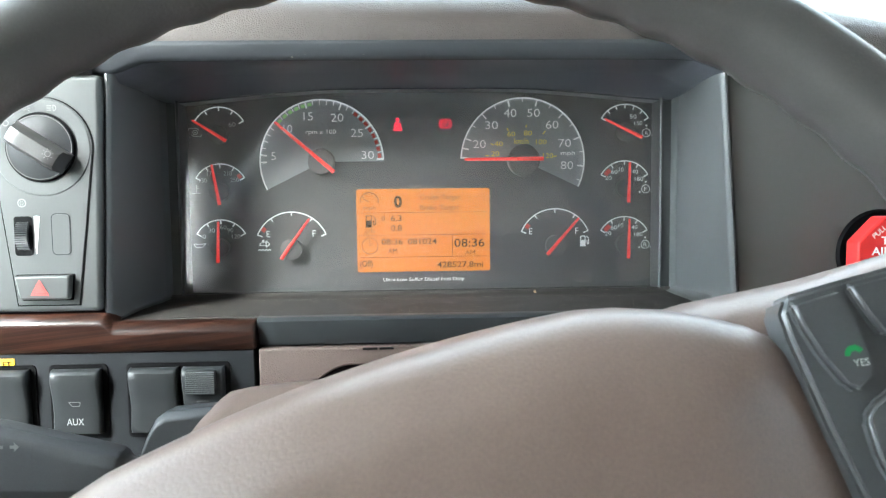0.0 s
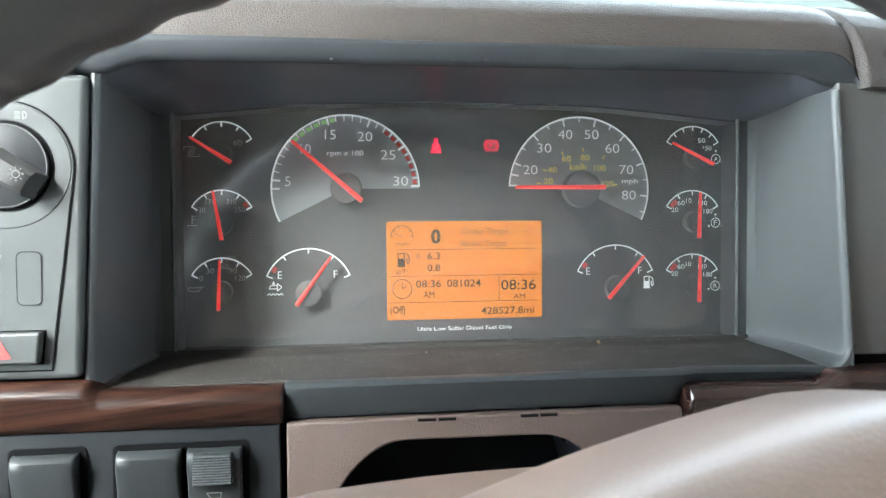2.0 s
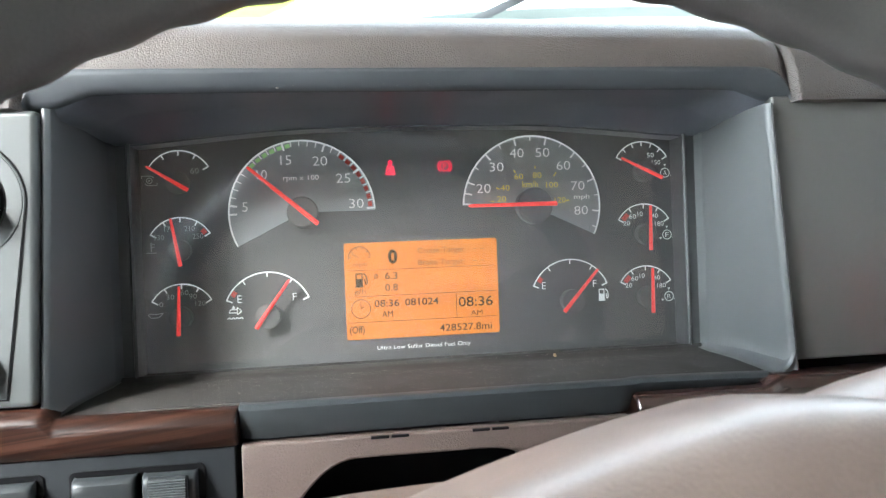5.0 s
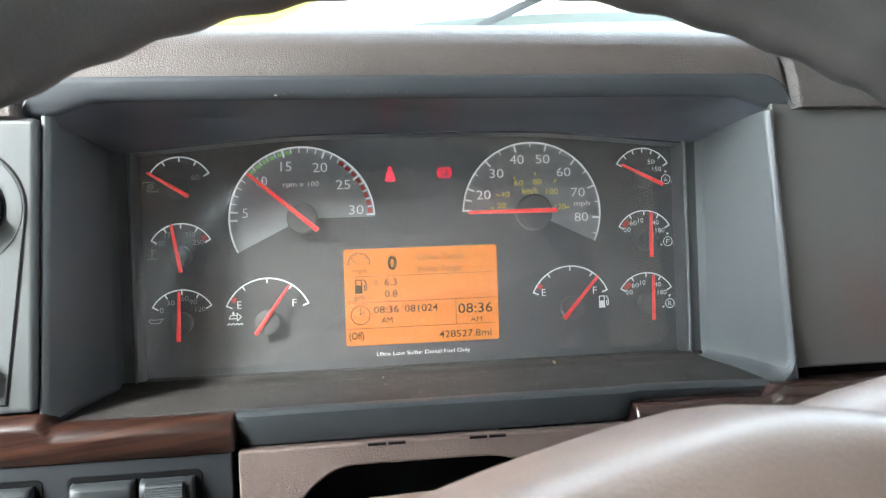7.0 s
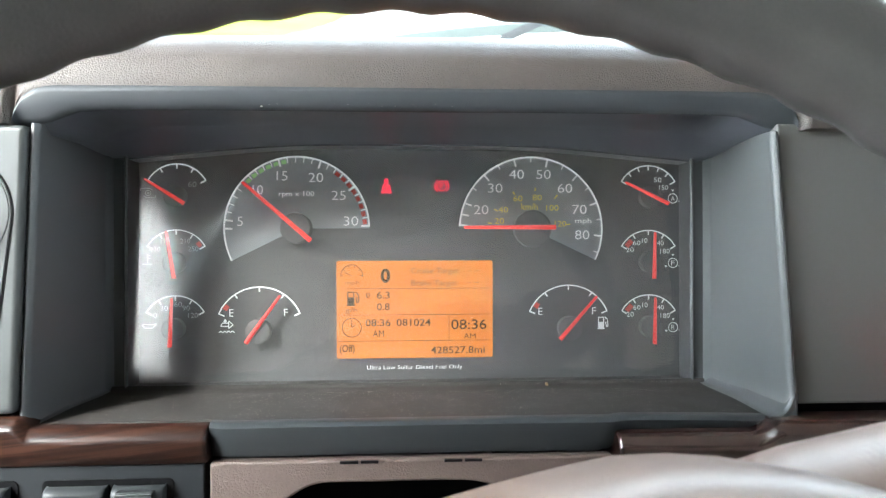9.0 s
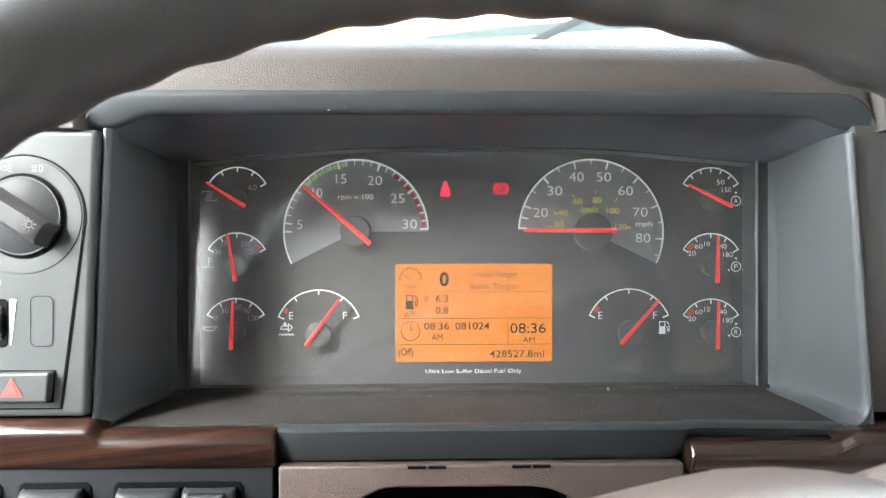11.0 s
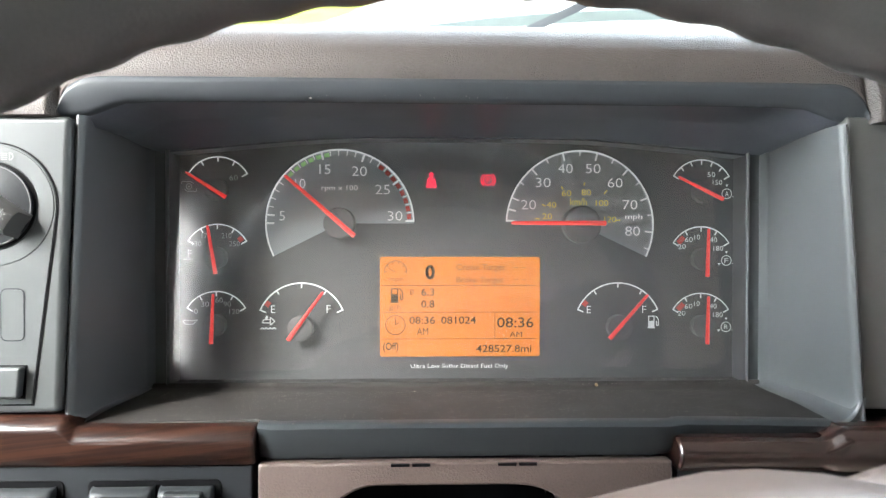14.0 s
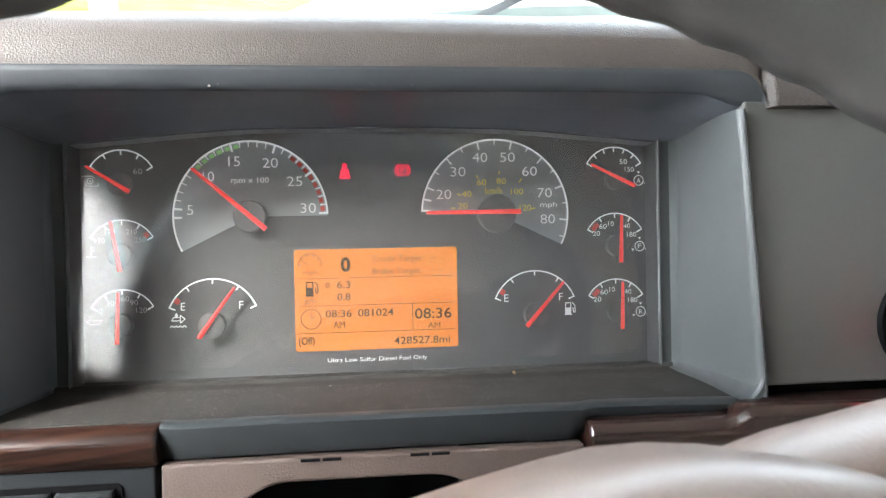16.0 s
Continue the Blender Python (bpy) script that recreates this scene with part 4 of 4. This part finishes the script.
for s, x, z, w in (("130", -161, 38.6, 5.6), ("170", -155.2, 43.6, 5.6), ("210", -143, 43.6, 6), ("250", -138.2, 38.7, 6.4)):
    mark(s, x, z, 3.2, g, w, DIM)
part("red_block", ray(-0.1485, 0.0302, 39, 0.0165, 0.0193, 0.0032, PR), REDP, g)
bm = bar(-0.166, 0.03, -0.166, 0.0355, 0.0008, PR)
for z in (0.0345, 0.0328):
    bar(-0.1655, z, -0.1638, z, 0.0005, PR, bm)
bar(-0.169, 0.0292, -0.163, 0.0292, 0.0006, PR, bm)
part("thermometer_symbol", bm, DIM, g)
g = gauge("oil_gauge", -0.1492, -0.0108, 0.0207, 29, 151, five, (-0.1492, 0.0085), (-0.1505, -0.0215), 0.0066, "oil pressure gauge", 0.0026)
for s, x, z, w in (("0", -161.5, -2.6, 2.3), ("30", -156, 1.8, 4.6), ("60", -147.5, 4.2, 4.6), ("90", -142.6, 1.8, 4.6), ("120", -138.4, -2.8, 6)):
    mark(s, x, z, 3.2, g, w, DIM)
bm = bmesh.new()
for p in (((-0.1695, -0.0085), (-0.1678, -0.0105)), ((-0.1678, -0.0105), (-0.1632, -0.0105)), ((-0.1632, -0.0105), (-0.1605, -0.0078)), ((-0.1605, -0.0078), (-0.164, -0.0083)), ((-0.164, -0.0083), (-0.1675, -0.0083)), ((-0.1695, -0.0085), (-0.1675, -0.0078))):
    bar(*p[0], *p[1], 0.0005, PR, bm)
part("oil_can_symbol", bm, DIM, g)
g = gauge("exhaust_fluid_gauge", -0.0975, -0.0126, 0.0277, 22, 158, (157, 124, 90, 56, 23), (-0.0835, 0.0097), (-0.1045, -0.0195), 0.0076, "exhaust fluid level gauge", 0.0028, thick=0.0009)
mark("E", -114.8, -1.4, 4.6, g, 2.6)
mark("F", -81, -1.4, 4.6, g, 2.6)
part("red_block", ray(-0.0975, -0.0126, 145, 0.0236, 0.0266, 0.0034, PR), REDP, g)
bm = bmesh.new()
sheet([(-0.1187, -0.005), (-0.1198, -0.0068), (-0.1187, -0.0077), (-0.1176, -0.0068)], PR, bm)
for p in ((-0.1215, -0.0098, -0.1205, -0.0078), (-0.1205, -0.0078, -0.1165, -0.0078), (-0.1165, -0.0064, -0.1138, -0.0088), (-0.1138, -0.0088, -0.1165, -0.0112), (-0.1165, -0.0064, -0.1165, -0.0112), (-0.1215, -0.0098, -0.1165, -0.0098)):
    bar(*p, 0.0006, PR, bm)
for i in range(4):
    bar(-0.1226 + i * 0.0024, -0.0138, -0.1214 + i * 0.0024, -0.0126, 0.0006, PR, bm)
    bar(-0.1214 + i * 0.0024, -0.0126, -0.1202 + i * 0.0024, -0.0138, 0.0006, PR, bm)
part("fluid_symbol", bm, WHITE, g)

g = gauge("fuel_gauge", 0.0985, -0.0126, 0.0277, 22, 158, (157, 124, 90, 56, 23), (0.1152, 0.0078), (0.0915, -0.0193), 0.0076, "fuel level gauge", 0.0028, thick=0.0009)
mark("E", 80.3, -2.0, 4.6, g, 2.6)
mark("F", 115.2, -2.0, 4.6, g, 2.6)
part("red_block", ray(0.0985, -0.0126, 145, 0.0236, 0.0266, 0.0034, PR), REDP, g)


def pump(cx, cz, s, y, body, parent):
    bm = bmesh.new()
    sheet([(cx - 2.6 * s, cz - 3.6 * s), (cx + 1.2 * s, cz - 3.6 * s), (cx + 1.2 * s, cz + 0.4 * s), (cx - 2.6 * s, cz + 0.4 * s)], y, bm)
    for p in ((-2.3, 0.4, -2.3, 3.2), (0.9, 0.4, 0.9, 3.2), (-2.6, 3.2, 1.2, 3.2), (-3.0, -3.8, 1.6, -3.8), (1.8, 3.4, 3.4, 1.6), (3.4, 1.6, 3.6, -2.2), (3.6, -2.2, 2.6, -2.6), (2.6, -2.6, 2.2, 0.4)):
        bar(cx + p[0] * s, cz + p[1] * s, cx + p[2] * s, cz + p[3] * s, 0.62 * s, y, bm)
    return part("pump_symbol", bm, body, parent)


pump(0.1205, -0.0095, 0.00105, PR, WHITE, g)

# small gauges, driver's right side
for name, cz, letter, tip, tail, ticks, label in (("air_gauge", 0.0713, "A", (0.1338, 0.0803), (0.1618, 0.0667), (150, 130, 110, 90, 70, 50, 30), "application air pressure gauge"), ("front_air_gauge", 0.0295, "F", (0.1529, 0.0485), (0.1523, 0.0188), five, "front air pressure gauge"), ("rear_air_gauge", -0.0122, "R", (0.153, 0.0068), (0.1525, -0.0228), five, "rear air pressure gauge")):
    g = gauge(name, 0.151, cz, 0.0207, 29, 151, ticks, tip, tail, 0.0068, label, 0.0026)
    bz = cz / MM
    if letter == "A":
        mark("50", 157.3, 82.5, 3.1, g, 5)
        mark("150", 161.2, 77.6, 3.1, g, 6)
    else:
        for s, x, z, w in (("20", 138.9, 7.8, 4.9), ("60", 143.3, 12.2, 4.9), ("10", 148.6, 13.8, 3.6), ("140", 158.2, 12.2, 6), ("180", 162, 6.8, 6.2)):
            mark(s, x, bz + z, 3.1, g, w)
        part("red_block", ray(0.151, cz, 137, 0.0158, 0.019, 0.0052, PR), REDP, g)
    bx, by = 0.1672, cz - 0.0008
    part("ring_mark", arc(bx, by, 0.0028, 0.0033, 0, 360, PR, 28), WHITE, g)
    mark(letter, bx / MM, by / MM, 3.0, g, 2.4)
    bm = bmesh.new()
    for dx, dz in ((0.0, 0.0052), (-0.0046, -0.0022), (0.0046, -0.0022)):
        sheet([(bx + dx - 0.001, by + dz + 0.0006), (bx + dx + 0.001, by + dz + 0.0006), (bx + dx, by + dz - 0.001)], PR, bm)
    part("arrow_marks", bm, WHITE, g)

# warning lamps
lamp = part("parking_brake_lamp", arc(0.0172, 0.0783, 0.0027, 0.0034, 0, 360, PR, 32), LAMP, cl, "lit red parking brake lamp")
bm = arc(0.0172, 0.0783, 0.0041, 0.0047, 125, 235, PR, 16)
arc(0.0172, 0.0783, 0.0041, 0.0047, -55, 55, PR, 16, bm)
part("outer_arcs", bm, LAMP, lamp)
part("letter", words("P", 0.0172, 0.0783, 0.0034, PR, 0.0022, 0.01), LAMP, lamp)
belt = part("seat_belt_lamp", sheet(circle(-0.018, 0.0815, 0.0014, 16), PR), LAMP, cl, "lit red seat belt lamp")
part("lower_mark", sheet([(-0.0215, 0.0735), (-0.0145, 0.0735), (-0.0152, 0.0758), (-0.0156, 0.0785), (-0.0166, 0.0799), (-0.0194, 0.0799), (-0.0204, 0.0785), (-0.0208, 0.0758)], PR), LAMP, belt)
bm = bar(-0.0206, 0.0748, -0.0164, 0.0797, 0.0006, PR - 0.0002)
bar(-0.0196, 0.0772, -0.0166, 0.074, 0.0005, PR - 0.0002, bm)
part("strap_mark", bm, FACE, belt)

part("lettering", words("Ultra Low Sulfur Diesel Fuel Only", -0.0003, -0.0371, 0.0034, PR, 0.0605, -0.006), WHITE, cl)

# amber display
lcd = part("display", prism(rounded(-0.0495, 0.0495, -0.0308, 0.0308, 0.0012), -0.0008, 0.0), LCD, cl, "backlit amber information display", smooth=False)
LY = -0.0012


def ink(text, x, z, h, w, bold=0.006, material=None):
    return part("lettering", words(text, x * MM, z * MM, h * MM, LY, w * MM, bold), material or INK, lcd)


bm = bmesh.new()
for z in (13.2, -3.4, -19.9):
    bar(-0.0484, z * MM, 0.0476, z * MM, 0.00032, LY, bm)
bar(0.0215, -0.0034, 0.0215, -0.0199, 0.00032, LY, bm)
part("ruled_lines", bm, INK, lcd)
bm = arc(-0.0399, 0.0215, 0.0066, 0.0071, -8, 188, LY, 40)
for a in (0, 36, 72, 108, 144, 180):
    ray(-0.0399, 0.0215, a, 0.0052, 0.0068, 0.0006, LY, bm)
bar(-0.0399, 0.0213, -0.0442, 0.0236, 0.0005, LY, bm)
part("speed_symbol", bm, INK, lcd)
ink("mph", -39.7, 16.7, 3.6, 9.2, 0.0, INKL)
ink("0", -18.7, 21.3, 9.2, 6.0, 0.035)
ink("Cruise Target", 12.6, 23.9, 4.7, 30.2, 0.0, INKL)
ink("Brake Target", 12.2, 16.2, 4.7, 29.2, 0.0, INKL)
bm = bmesh.new()
for z in (24.2, 16.7):
    for x in (34.7, 39.5):
        bar((x - 1.1) * MM, z * MM, (x + 1.1) * MM, z * MM, 0.0004, LY, bm)
part("dashes", bm, INKL, lcd)
pump(-0.0397, 0.0073, 0.00118, LY, INK, lcd)
ink("g/h", -40.2, -0.6, 3.9, 7.6, 0.0, INKL)
ink("\u00f8", -29.8, 9.0, 3.6, 2.6, 0.0, INKL)
ink("6.3", -20.1, 9.1, 4.6, 8.2, 0.012)
ink("0.8", -20.1, 1.7, 4.6, 8.2, 0.012)
bm = arc(-0.04, -0.0113, 0.0057, 0.0062, 0, 360, LY, 40)
bar(-0.04, -0.0113, -0.04, -0.0065, 0.0005, LY, bm)
bar(-0.04, -0.0113, -0.0376, -0.0095, 0.0005, LY, bm)
part("clock_symbol", bm, INK, lcd)
ink("08:36", -23.5, -8.3, 4.6, 15.8, 0.008)
ink("081024", -1.0, -8.3, 4.6, 21.6, 0.008)
ink("AM", -23.3, -15.2, 4.2, 7.0, 0.0)
ink("08:36", 34.2, -9.8, 6.4, 22.6, 0.006)
ink("AM", 34.6, -17.2, 3.2, 7.6, 0.0)
ink("(Off)", -42.9, -25.1, 6.2, 9.4, 0.014)
ink("428527.8mi", 27.1, -26.0, 4.6, 34.4, 0.008)

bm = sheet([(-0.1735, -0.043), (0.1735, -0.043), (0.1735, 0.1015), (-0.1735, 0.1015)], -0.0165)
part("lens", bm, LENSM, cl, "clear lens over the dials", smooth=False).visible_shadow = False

# ---- steering wheel ----
TILT, SPIN = 21.1, 18.0
WC = Vector((-0.009, -0.3365, -0.088))
ta = radians(TILT)
WM = Matrix.Translation(WC) @ Matrix(((1, 0, 0, 0), (0, math.sin(ta), -math.cos(ta), 0), (0, math.cos(ta), math.sin(ta), 0), (0, 0, 0, 1))) @ Matrix.Rotation(radians(SPIN), 4, "Z")


def on_wheel(bm):
    bm.transform(WM)
    return bm


sw = thing("steering_wheel", tuple(WC), "steering wheel with dark rim and taupe vinyl centre pad", "steering wheel")
R, r = 0.225, 0.0169
rows = []
for i in range(372):
    a = 2 * math.pi * i / 372
    row = []
    for j in range(20):
        b = 2 * math.pi * j / 20
        wave = 0.0007 * math.cos(62 * a) * max(0.0, -math.cos(b) * 0.7 - math.sin(b) * 0.5)
        q = r + wave
        row.append(((R + q * math.cos(b)) * math.cos(a), (R + q * math.cos(b)) * math.sin(a), q * math.sin(b)))
    rows.append(row)
rows.append(rows[0])
bm = loft(rows, closed=True)
bmesh.ops.remove_doubles(bm, verts=bm.verts, dist=1e-6)
part("rim", on_wheel(bm), RIM, sw, "dark rim with finger grips")


def pad_top(u):
    """Height of the pad's rear upper edge in the wheel's plane."""
    u = abs(u)
    return 0.0757 - 0.003 * (u / 0.06) ** 2 - 0.0032 * (max(0, u - 0.085) / 0.022) ** 1.5


def pad_outline(n=96):
    """Outline of the pad's rear edge: broad, flat above, narrower below."""
    out = []
    for i in range(n):
        a = 2 * math.pi * i / n
        c, s = math.cos(a), math.sin(a)
        p = 9.0 if s > 0 else 4.6
        k = (abs(c) ** p + abs(s) ** p) ** (-1 / p)
        x, y = k * c, k * s
        w = 0.149 if y > 0 else 0.149 - 0.03 * y * y
        out.append((x * w, pad_top(x * w) * y if y > 0 else 0.11 * y))
    return out


o = pad_outline()
rows = [[(x * p, y * q, n) for x, y in o] for p, q, n in ((0.02, 0.02, 0.012), (0.35, 0.3, 0.0112), (0.58, 0.46, 0.0094), (0.665, 0.52, 0.0084), (0.695, 0.545, 0.0078), (0.722, 0.575, 0.0068), (0.748, 0.6, 0.0057), (0.81, 0.67, 0.0027), (0.88, 0.755, -0.0013), (0.94, 0.832, -0.0066), (0.966, 0.882, -0.0125), (0.978, 0.913, -0.02), (0.986, 0.938, -0.028), (0.994, 0.966, -0.04), (1.0, 0.99, -0.05), (0.998, 0.997, -0.055), (0.99, 0.99, -0.0595), (0.96, 0.94, -0.0625))]
part("centre_pad", on_wheel(loft(rows, closed=True, caps=True)), TAUPE_S, sw, "padded taupe vinyl airbag cover")

for s in (-1, 1):
    # spoke from the pad to the rim
    rows = []
    for k in range(9):
        u = 0.1 + (0.222 - 0.1) * k / 8
        t, b = 0.0568 - 0.13 * max(0, u - 0.125), -0.03 + 0.1 * (u - 0.09)
        d = 0.03 * ease(0.17, 0.222, u)
        rows.append([(s * u, v, n + d) for v, n in ((t - 0.022, -0.016), (t - 0.012, -0.0215), (t - 0.005, -0.031), (t - 0.001, -0.04), (t, -0.047), (t - 0.003, -0.054), (b + 0.01, -0.056), (b, -0.05), (b + 0.004, -0.025))])
    part("spoke", on_wheel(loft(rows, closed=True, caps=True)), TAUPE_S, sw, "taupe vinyl spoke")
    out = [(0.139, 0.03), (0.1402, 0.0385), (0.1445, 0.0435), (0.163, 0.0425), (0.185, 0.0408), (0.198, 0.036), (0.204, 0.0), (0.196, -0.03), (0.17, -0.045), (0.142, -0.045), (0.1385, -0.03), (0.138, 0.0)]
    bm = bmesh.new()
    f = bm.faces.new([bm.verts.new((s * x, y, 0.0)) for x, y in out])
    top = bmesh.ops.extrude_face_region(bm, geom=[f])
    bmesh.ops.translate(bm, verts=[v for v in top["geom"] if isinstance(v, bmesh.types.BMVert)], vec=(0, 0, -0.014))
    bmesh.ops.recalc_face_normals(bm, faces=bm.faces)
    bmesh.ops.bevel(bm, geom=[e for e in bm.edges if e.calc_face_angle(0) > 0.7], offset=0.002, segments=3, affect="EDGES")
    pod = part("button_pod", on_wheel(bm), GLOSSP, sw, "dark plastic button pod")
    for pts in (((0.143, 0.0405), (0.1612, 0.0398), (0.1622, 0.03), (0.1606, 0.0135), (0.1575, 0.0095), (0.151, 0.0078), (0.1475, 0.0105), (0.1442, 0.0215), (0.1428, 0.0333)),
                ((0.1637, 0.0402), (0.1806, 0.0388), (0.193, 0.033), (0.194, 0.02), (0.1729, 0.0215), (0.167, 0.0205), (0.165, 0.0293)),
                ((0.1655, 0.0068), (0.153, 0.0035), (0.1485, 0.0), (0.1462, -0.0126), (0.1475, -0.0215), (0.152, -0.034), (0.178, -0.034), (0.19, -0.018), (0.192, 0.008))):
        bm = bmesh.new()
        f = bm.faces.new([bm.verts.new((s * x, y, 0.0036)) for x, y in pts])
        top = bmesh.ops.extrude_face_region(bm, geom=[f])
        bmesh.ops.translate(bm, verts=[v for v in top["geom"] if isinstance(v, bmesh.types.BMVert)], vec=(0, 0, -0.006))
        bmesh.ops.recalc_face_normals(bm, faces=bm.faces)
        bmesh.ops.bevel(bm, geom=[e for e in bm.edges], offset=0.0016, segments=3, affect="EDGES")
        part("button", on_wheel(bm), GLOSSP, pod)

# marks on the answer button
flat = Matrix(((1, 0, 0, 0), (0, 0, 1, 0), (0, -1, 0, 0), (0, 0, 0, 1)))
bm = words("YES", 0.1553, 0.0160, 0.0023, 0.0, 0.0052, 0.01, -12)
bm.transform(Matrix.Translation((0, 0, 0.0039)) @ flat)
part("lettering", on_wheel(bm), DIM, pod)
bm = arc(0.1545, 0.0185, 0.0016, 0.0034, 15, 165, 0.0, 16)
bm.transform(Matrix.Translation((0, 0, 0.0039)) @ flat)
part("handset_symbol", on_wheel(bm), GREENB, pod, "green handset symbol")
bm = words("X", 0.1585, -0.008, 0.0045, 0.0, 0.0045, 0.03)
bm.transform(Matrix.Translation((0, 0, 0.0039)) @ flat)
part("symbol", on_wheel(bm), WHITE, pod)

# ---- steering column ----
col = thing("steering_column_cover", (0, -0.2, -0.15), "taupe moulded steering column cover behind the wheel", "column cover")
def shell_rows(lower):
    rows = []
    for k in range(13):
        v = k / 12
        y = -0.285 + 0.2 * v
        zt = -0.056 - 0.43 * max(0, y + 0.205)
        zt -= 0.01 * max(0.0, 0.12 - v) / 0.12
        hw = 0.112
        if lower:
            rows.append([(hw * 0.985 * u, y, zt - 0.062 - 0.05 * (1 - abs(u) ** 3)) for u in [i / 12 - 1 for i in range(25)]] + [(hw * 0.97, y, zt - 0.05), (-hw * 0.97, y, zt - 0.05)])
        else:
            rows.append([(hw * u, y, zt - 0.0085 * abs(u) ** 2.0 - 0.035 * max(0, (abs(u) - 0.8) / 0.2) ** 2) for u in [i / 12 - 1 for i in range(25)]] + [(hw * 0.98, y, zt - 0.06), (-hw * 0.98, y, zt - 0.06)])
    return rows


part("upper_shell", loft(shell_rows(False), closed=True, caps=True), TAUPE_S, col)
part("lower_shell", loft(shell_rows(True), closed=True, caps=True), TAUPE_S, col)

ig = thing("column_switch_housing", (-0.115, -0.2, -0.09), "dark grey plastic switch housing on the steering column", "housing")
rows = []
for y, d in ((-0.204, 0.003), (-0.2, 0.0), (-0.185, 0.002), (-0.15, 0.022)):
    rows.append([(x, y, z - d * q) for x, z, q in ((-0.144, -0.115, 0), (-0.1325, -0.084, 0.7), (-0.1285, -0.0765, 1), (-0.124, -0.0735, 1), (-0.101, -0.0715, 1), (-0.096, -0.073, 1), (-0.094, -0.115, 0))])
part("body", loft(rows, closed=True, caps=True), STALK, ig, bevel=0.0015)

st = thing("turn_signal_stalk", (-0.15, -0.23, -0.1), "dark plastic turn signal lever with arrow marks", "lever")
rows = []
for x in (-0.1, -0.125, -0.134, -0.1365, -0.139, -0.145, -0.16, -0.19, -0.22, -0.25, -0.27):
    w = ease(0.134, 0.14, -x)
    top = -0.0725 - 0.27 * (x + 0.189) if x > -0.2 else -0.0695 - 0.1 * (x + 0.2)
    low = -0.106 + 0.03 * (x + 0.14)
    zc, hh, yy, hd = (top + low) / 2 * w + (1 - w) * -0.094, (top - low) / 2 * w + (1 - w) * 0.004, -0.214 + 0.04 * (x + 0.14), 0.004 + 0.006 * w
    rows.append([(x, yy + hd * a, zc + hh * b) for a, b in ((-0.35, 1), (0.5, 1), (1, 0.6), (1, -0.7), (0.4, -1), (-0.6, -1), (-1, -0.55), (-1, 0.45), (-0.75, 0.85))])
part("lever_body", loft(rows, closed=True, caps=True), STALK, st, bevel=0.0012)
bm = bmesh.new()
for cx, d in ((-0.1795, 1), (-0.186, -1)):
    sheet([(cx + d * 0.0022, -0.0795), (cx, -0.0775), (cx, -0.0788), (cx - d * 0.0018, -0.0788), (cx - d * 0.0018, -0.0802), (cx, -0.0802), (cx, -0.0815)], -0.2272, bm)
part("arrow_marks", bm, FAINT, st)

# ---- crumbs and dust ----
rnd = random.Random(4)
cr = bmesh.new()
bmesh.ops.create_icosphere(cr, subdivisions=2, radius=0.0014)
for v in cr.verts:
    v.co = v.co * (0.75 + 0.5 * noise.noise(v.co * 900)) + Vector((0.08, -0.0215, -0.0446))
solo("crumb", cr, CRUMB, "tan dry crumb on the dusty shelf", "crumb", world_axes=False, at=(0.08, -0.0215, -0.0458), smooth=False)


def specks(name, n, size, area, label):
    """Tiny flat grains strewn over part of the shelf or the hood's lip."""
    vs, fs = [], []
    for i in range(n):
        x, y, z = area()
        q = size * rnd.uniform(0.4, 1.3)
        k = len(vs)
        vs += [(x - q, y, z), (x + q * rnd.uniform(-0.3, 0.3), y - q, z), (x + q, y, z), (x, y + q, z), (x, y, z + q)]
        fs += [(k, k + 1, k + 4), (k + 1, k + 2, k + 4), (k + 2, k + 3, k + 4), (k + 3, k, k + 4)]
    me = bpy.data.meshes.new(name)
    me.from_pydata(vs, [], fs)
    me.materials.append(DUST)
    ob = new(name, me)
    ob.matrix_basis = BASE
    return tagged(ob, label, "dust", "", "stuff")


def shelf_z(y):
    return -0.0466 + (y + 0.03) * 0.018


def on_shelf():
    y = -0.026 - 0.07 * rnd.random() ** 1.5
    return rnd.uniform(-0.17, 0.175), y, shelf_z(y) + 0.0001


specks("dust", 4200, 0.00014, on_shelf, "fine pale dust grains on the shelf")
specks("lint", 80, 0.00024, on_shelf, "pale specks of lint on the shelf")
for x, y in ((-0.028, -0.03), (0.0065, -0.031), (0.1375, -0.036), (-0.0965, -0.025)):
    specks("lint", 1, 0.0005, lambda: (x, y, shelf_z(y) + 0.0002), "white speck of lint on the shelf")
specks("lint", 1, 0.0009, lambda: (-0.0800, -0.0842, 0.1112), "white speck stuck to the hood's edge")
specks("lint", 14, 0.0002, lambda: (rnd.uniform(-0.1, 0.02), -0.0842, 0.1118 + rnd.uniform(0, 0.002)), "pale specks on the hood's edge")
specks("lint", 60, 0.0002, lambda: (rnd.uniform(-0.02, 0.165), rnd.uniform(-0.0215, -0.018), -0.0444), "pale specks of lint along the foot of the lens")
specks("lens_dust", 90, 0.00016, lambda: (rnd.uniform(-0.165, 0.165), -0.0169, rnd.uniform(-0.04, 0.1)), "fine dust specks on the lens")
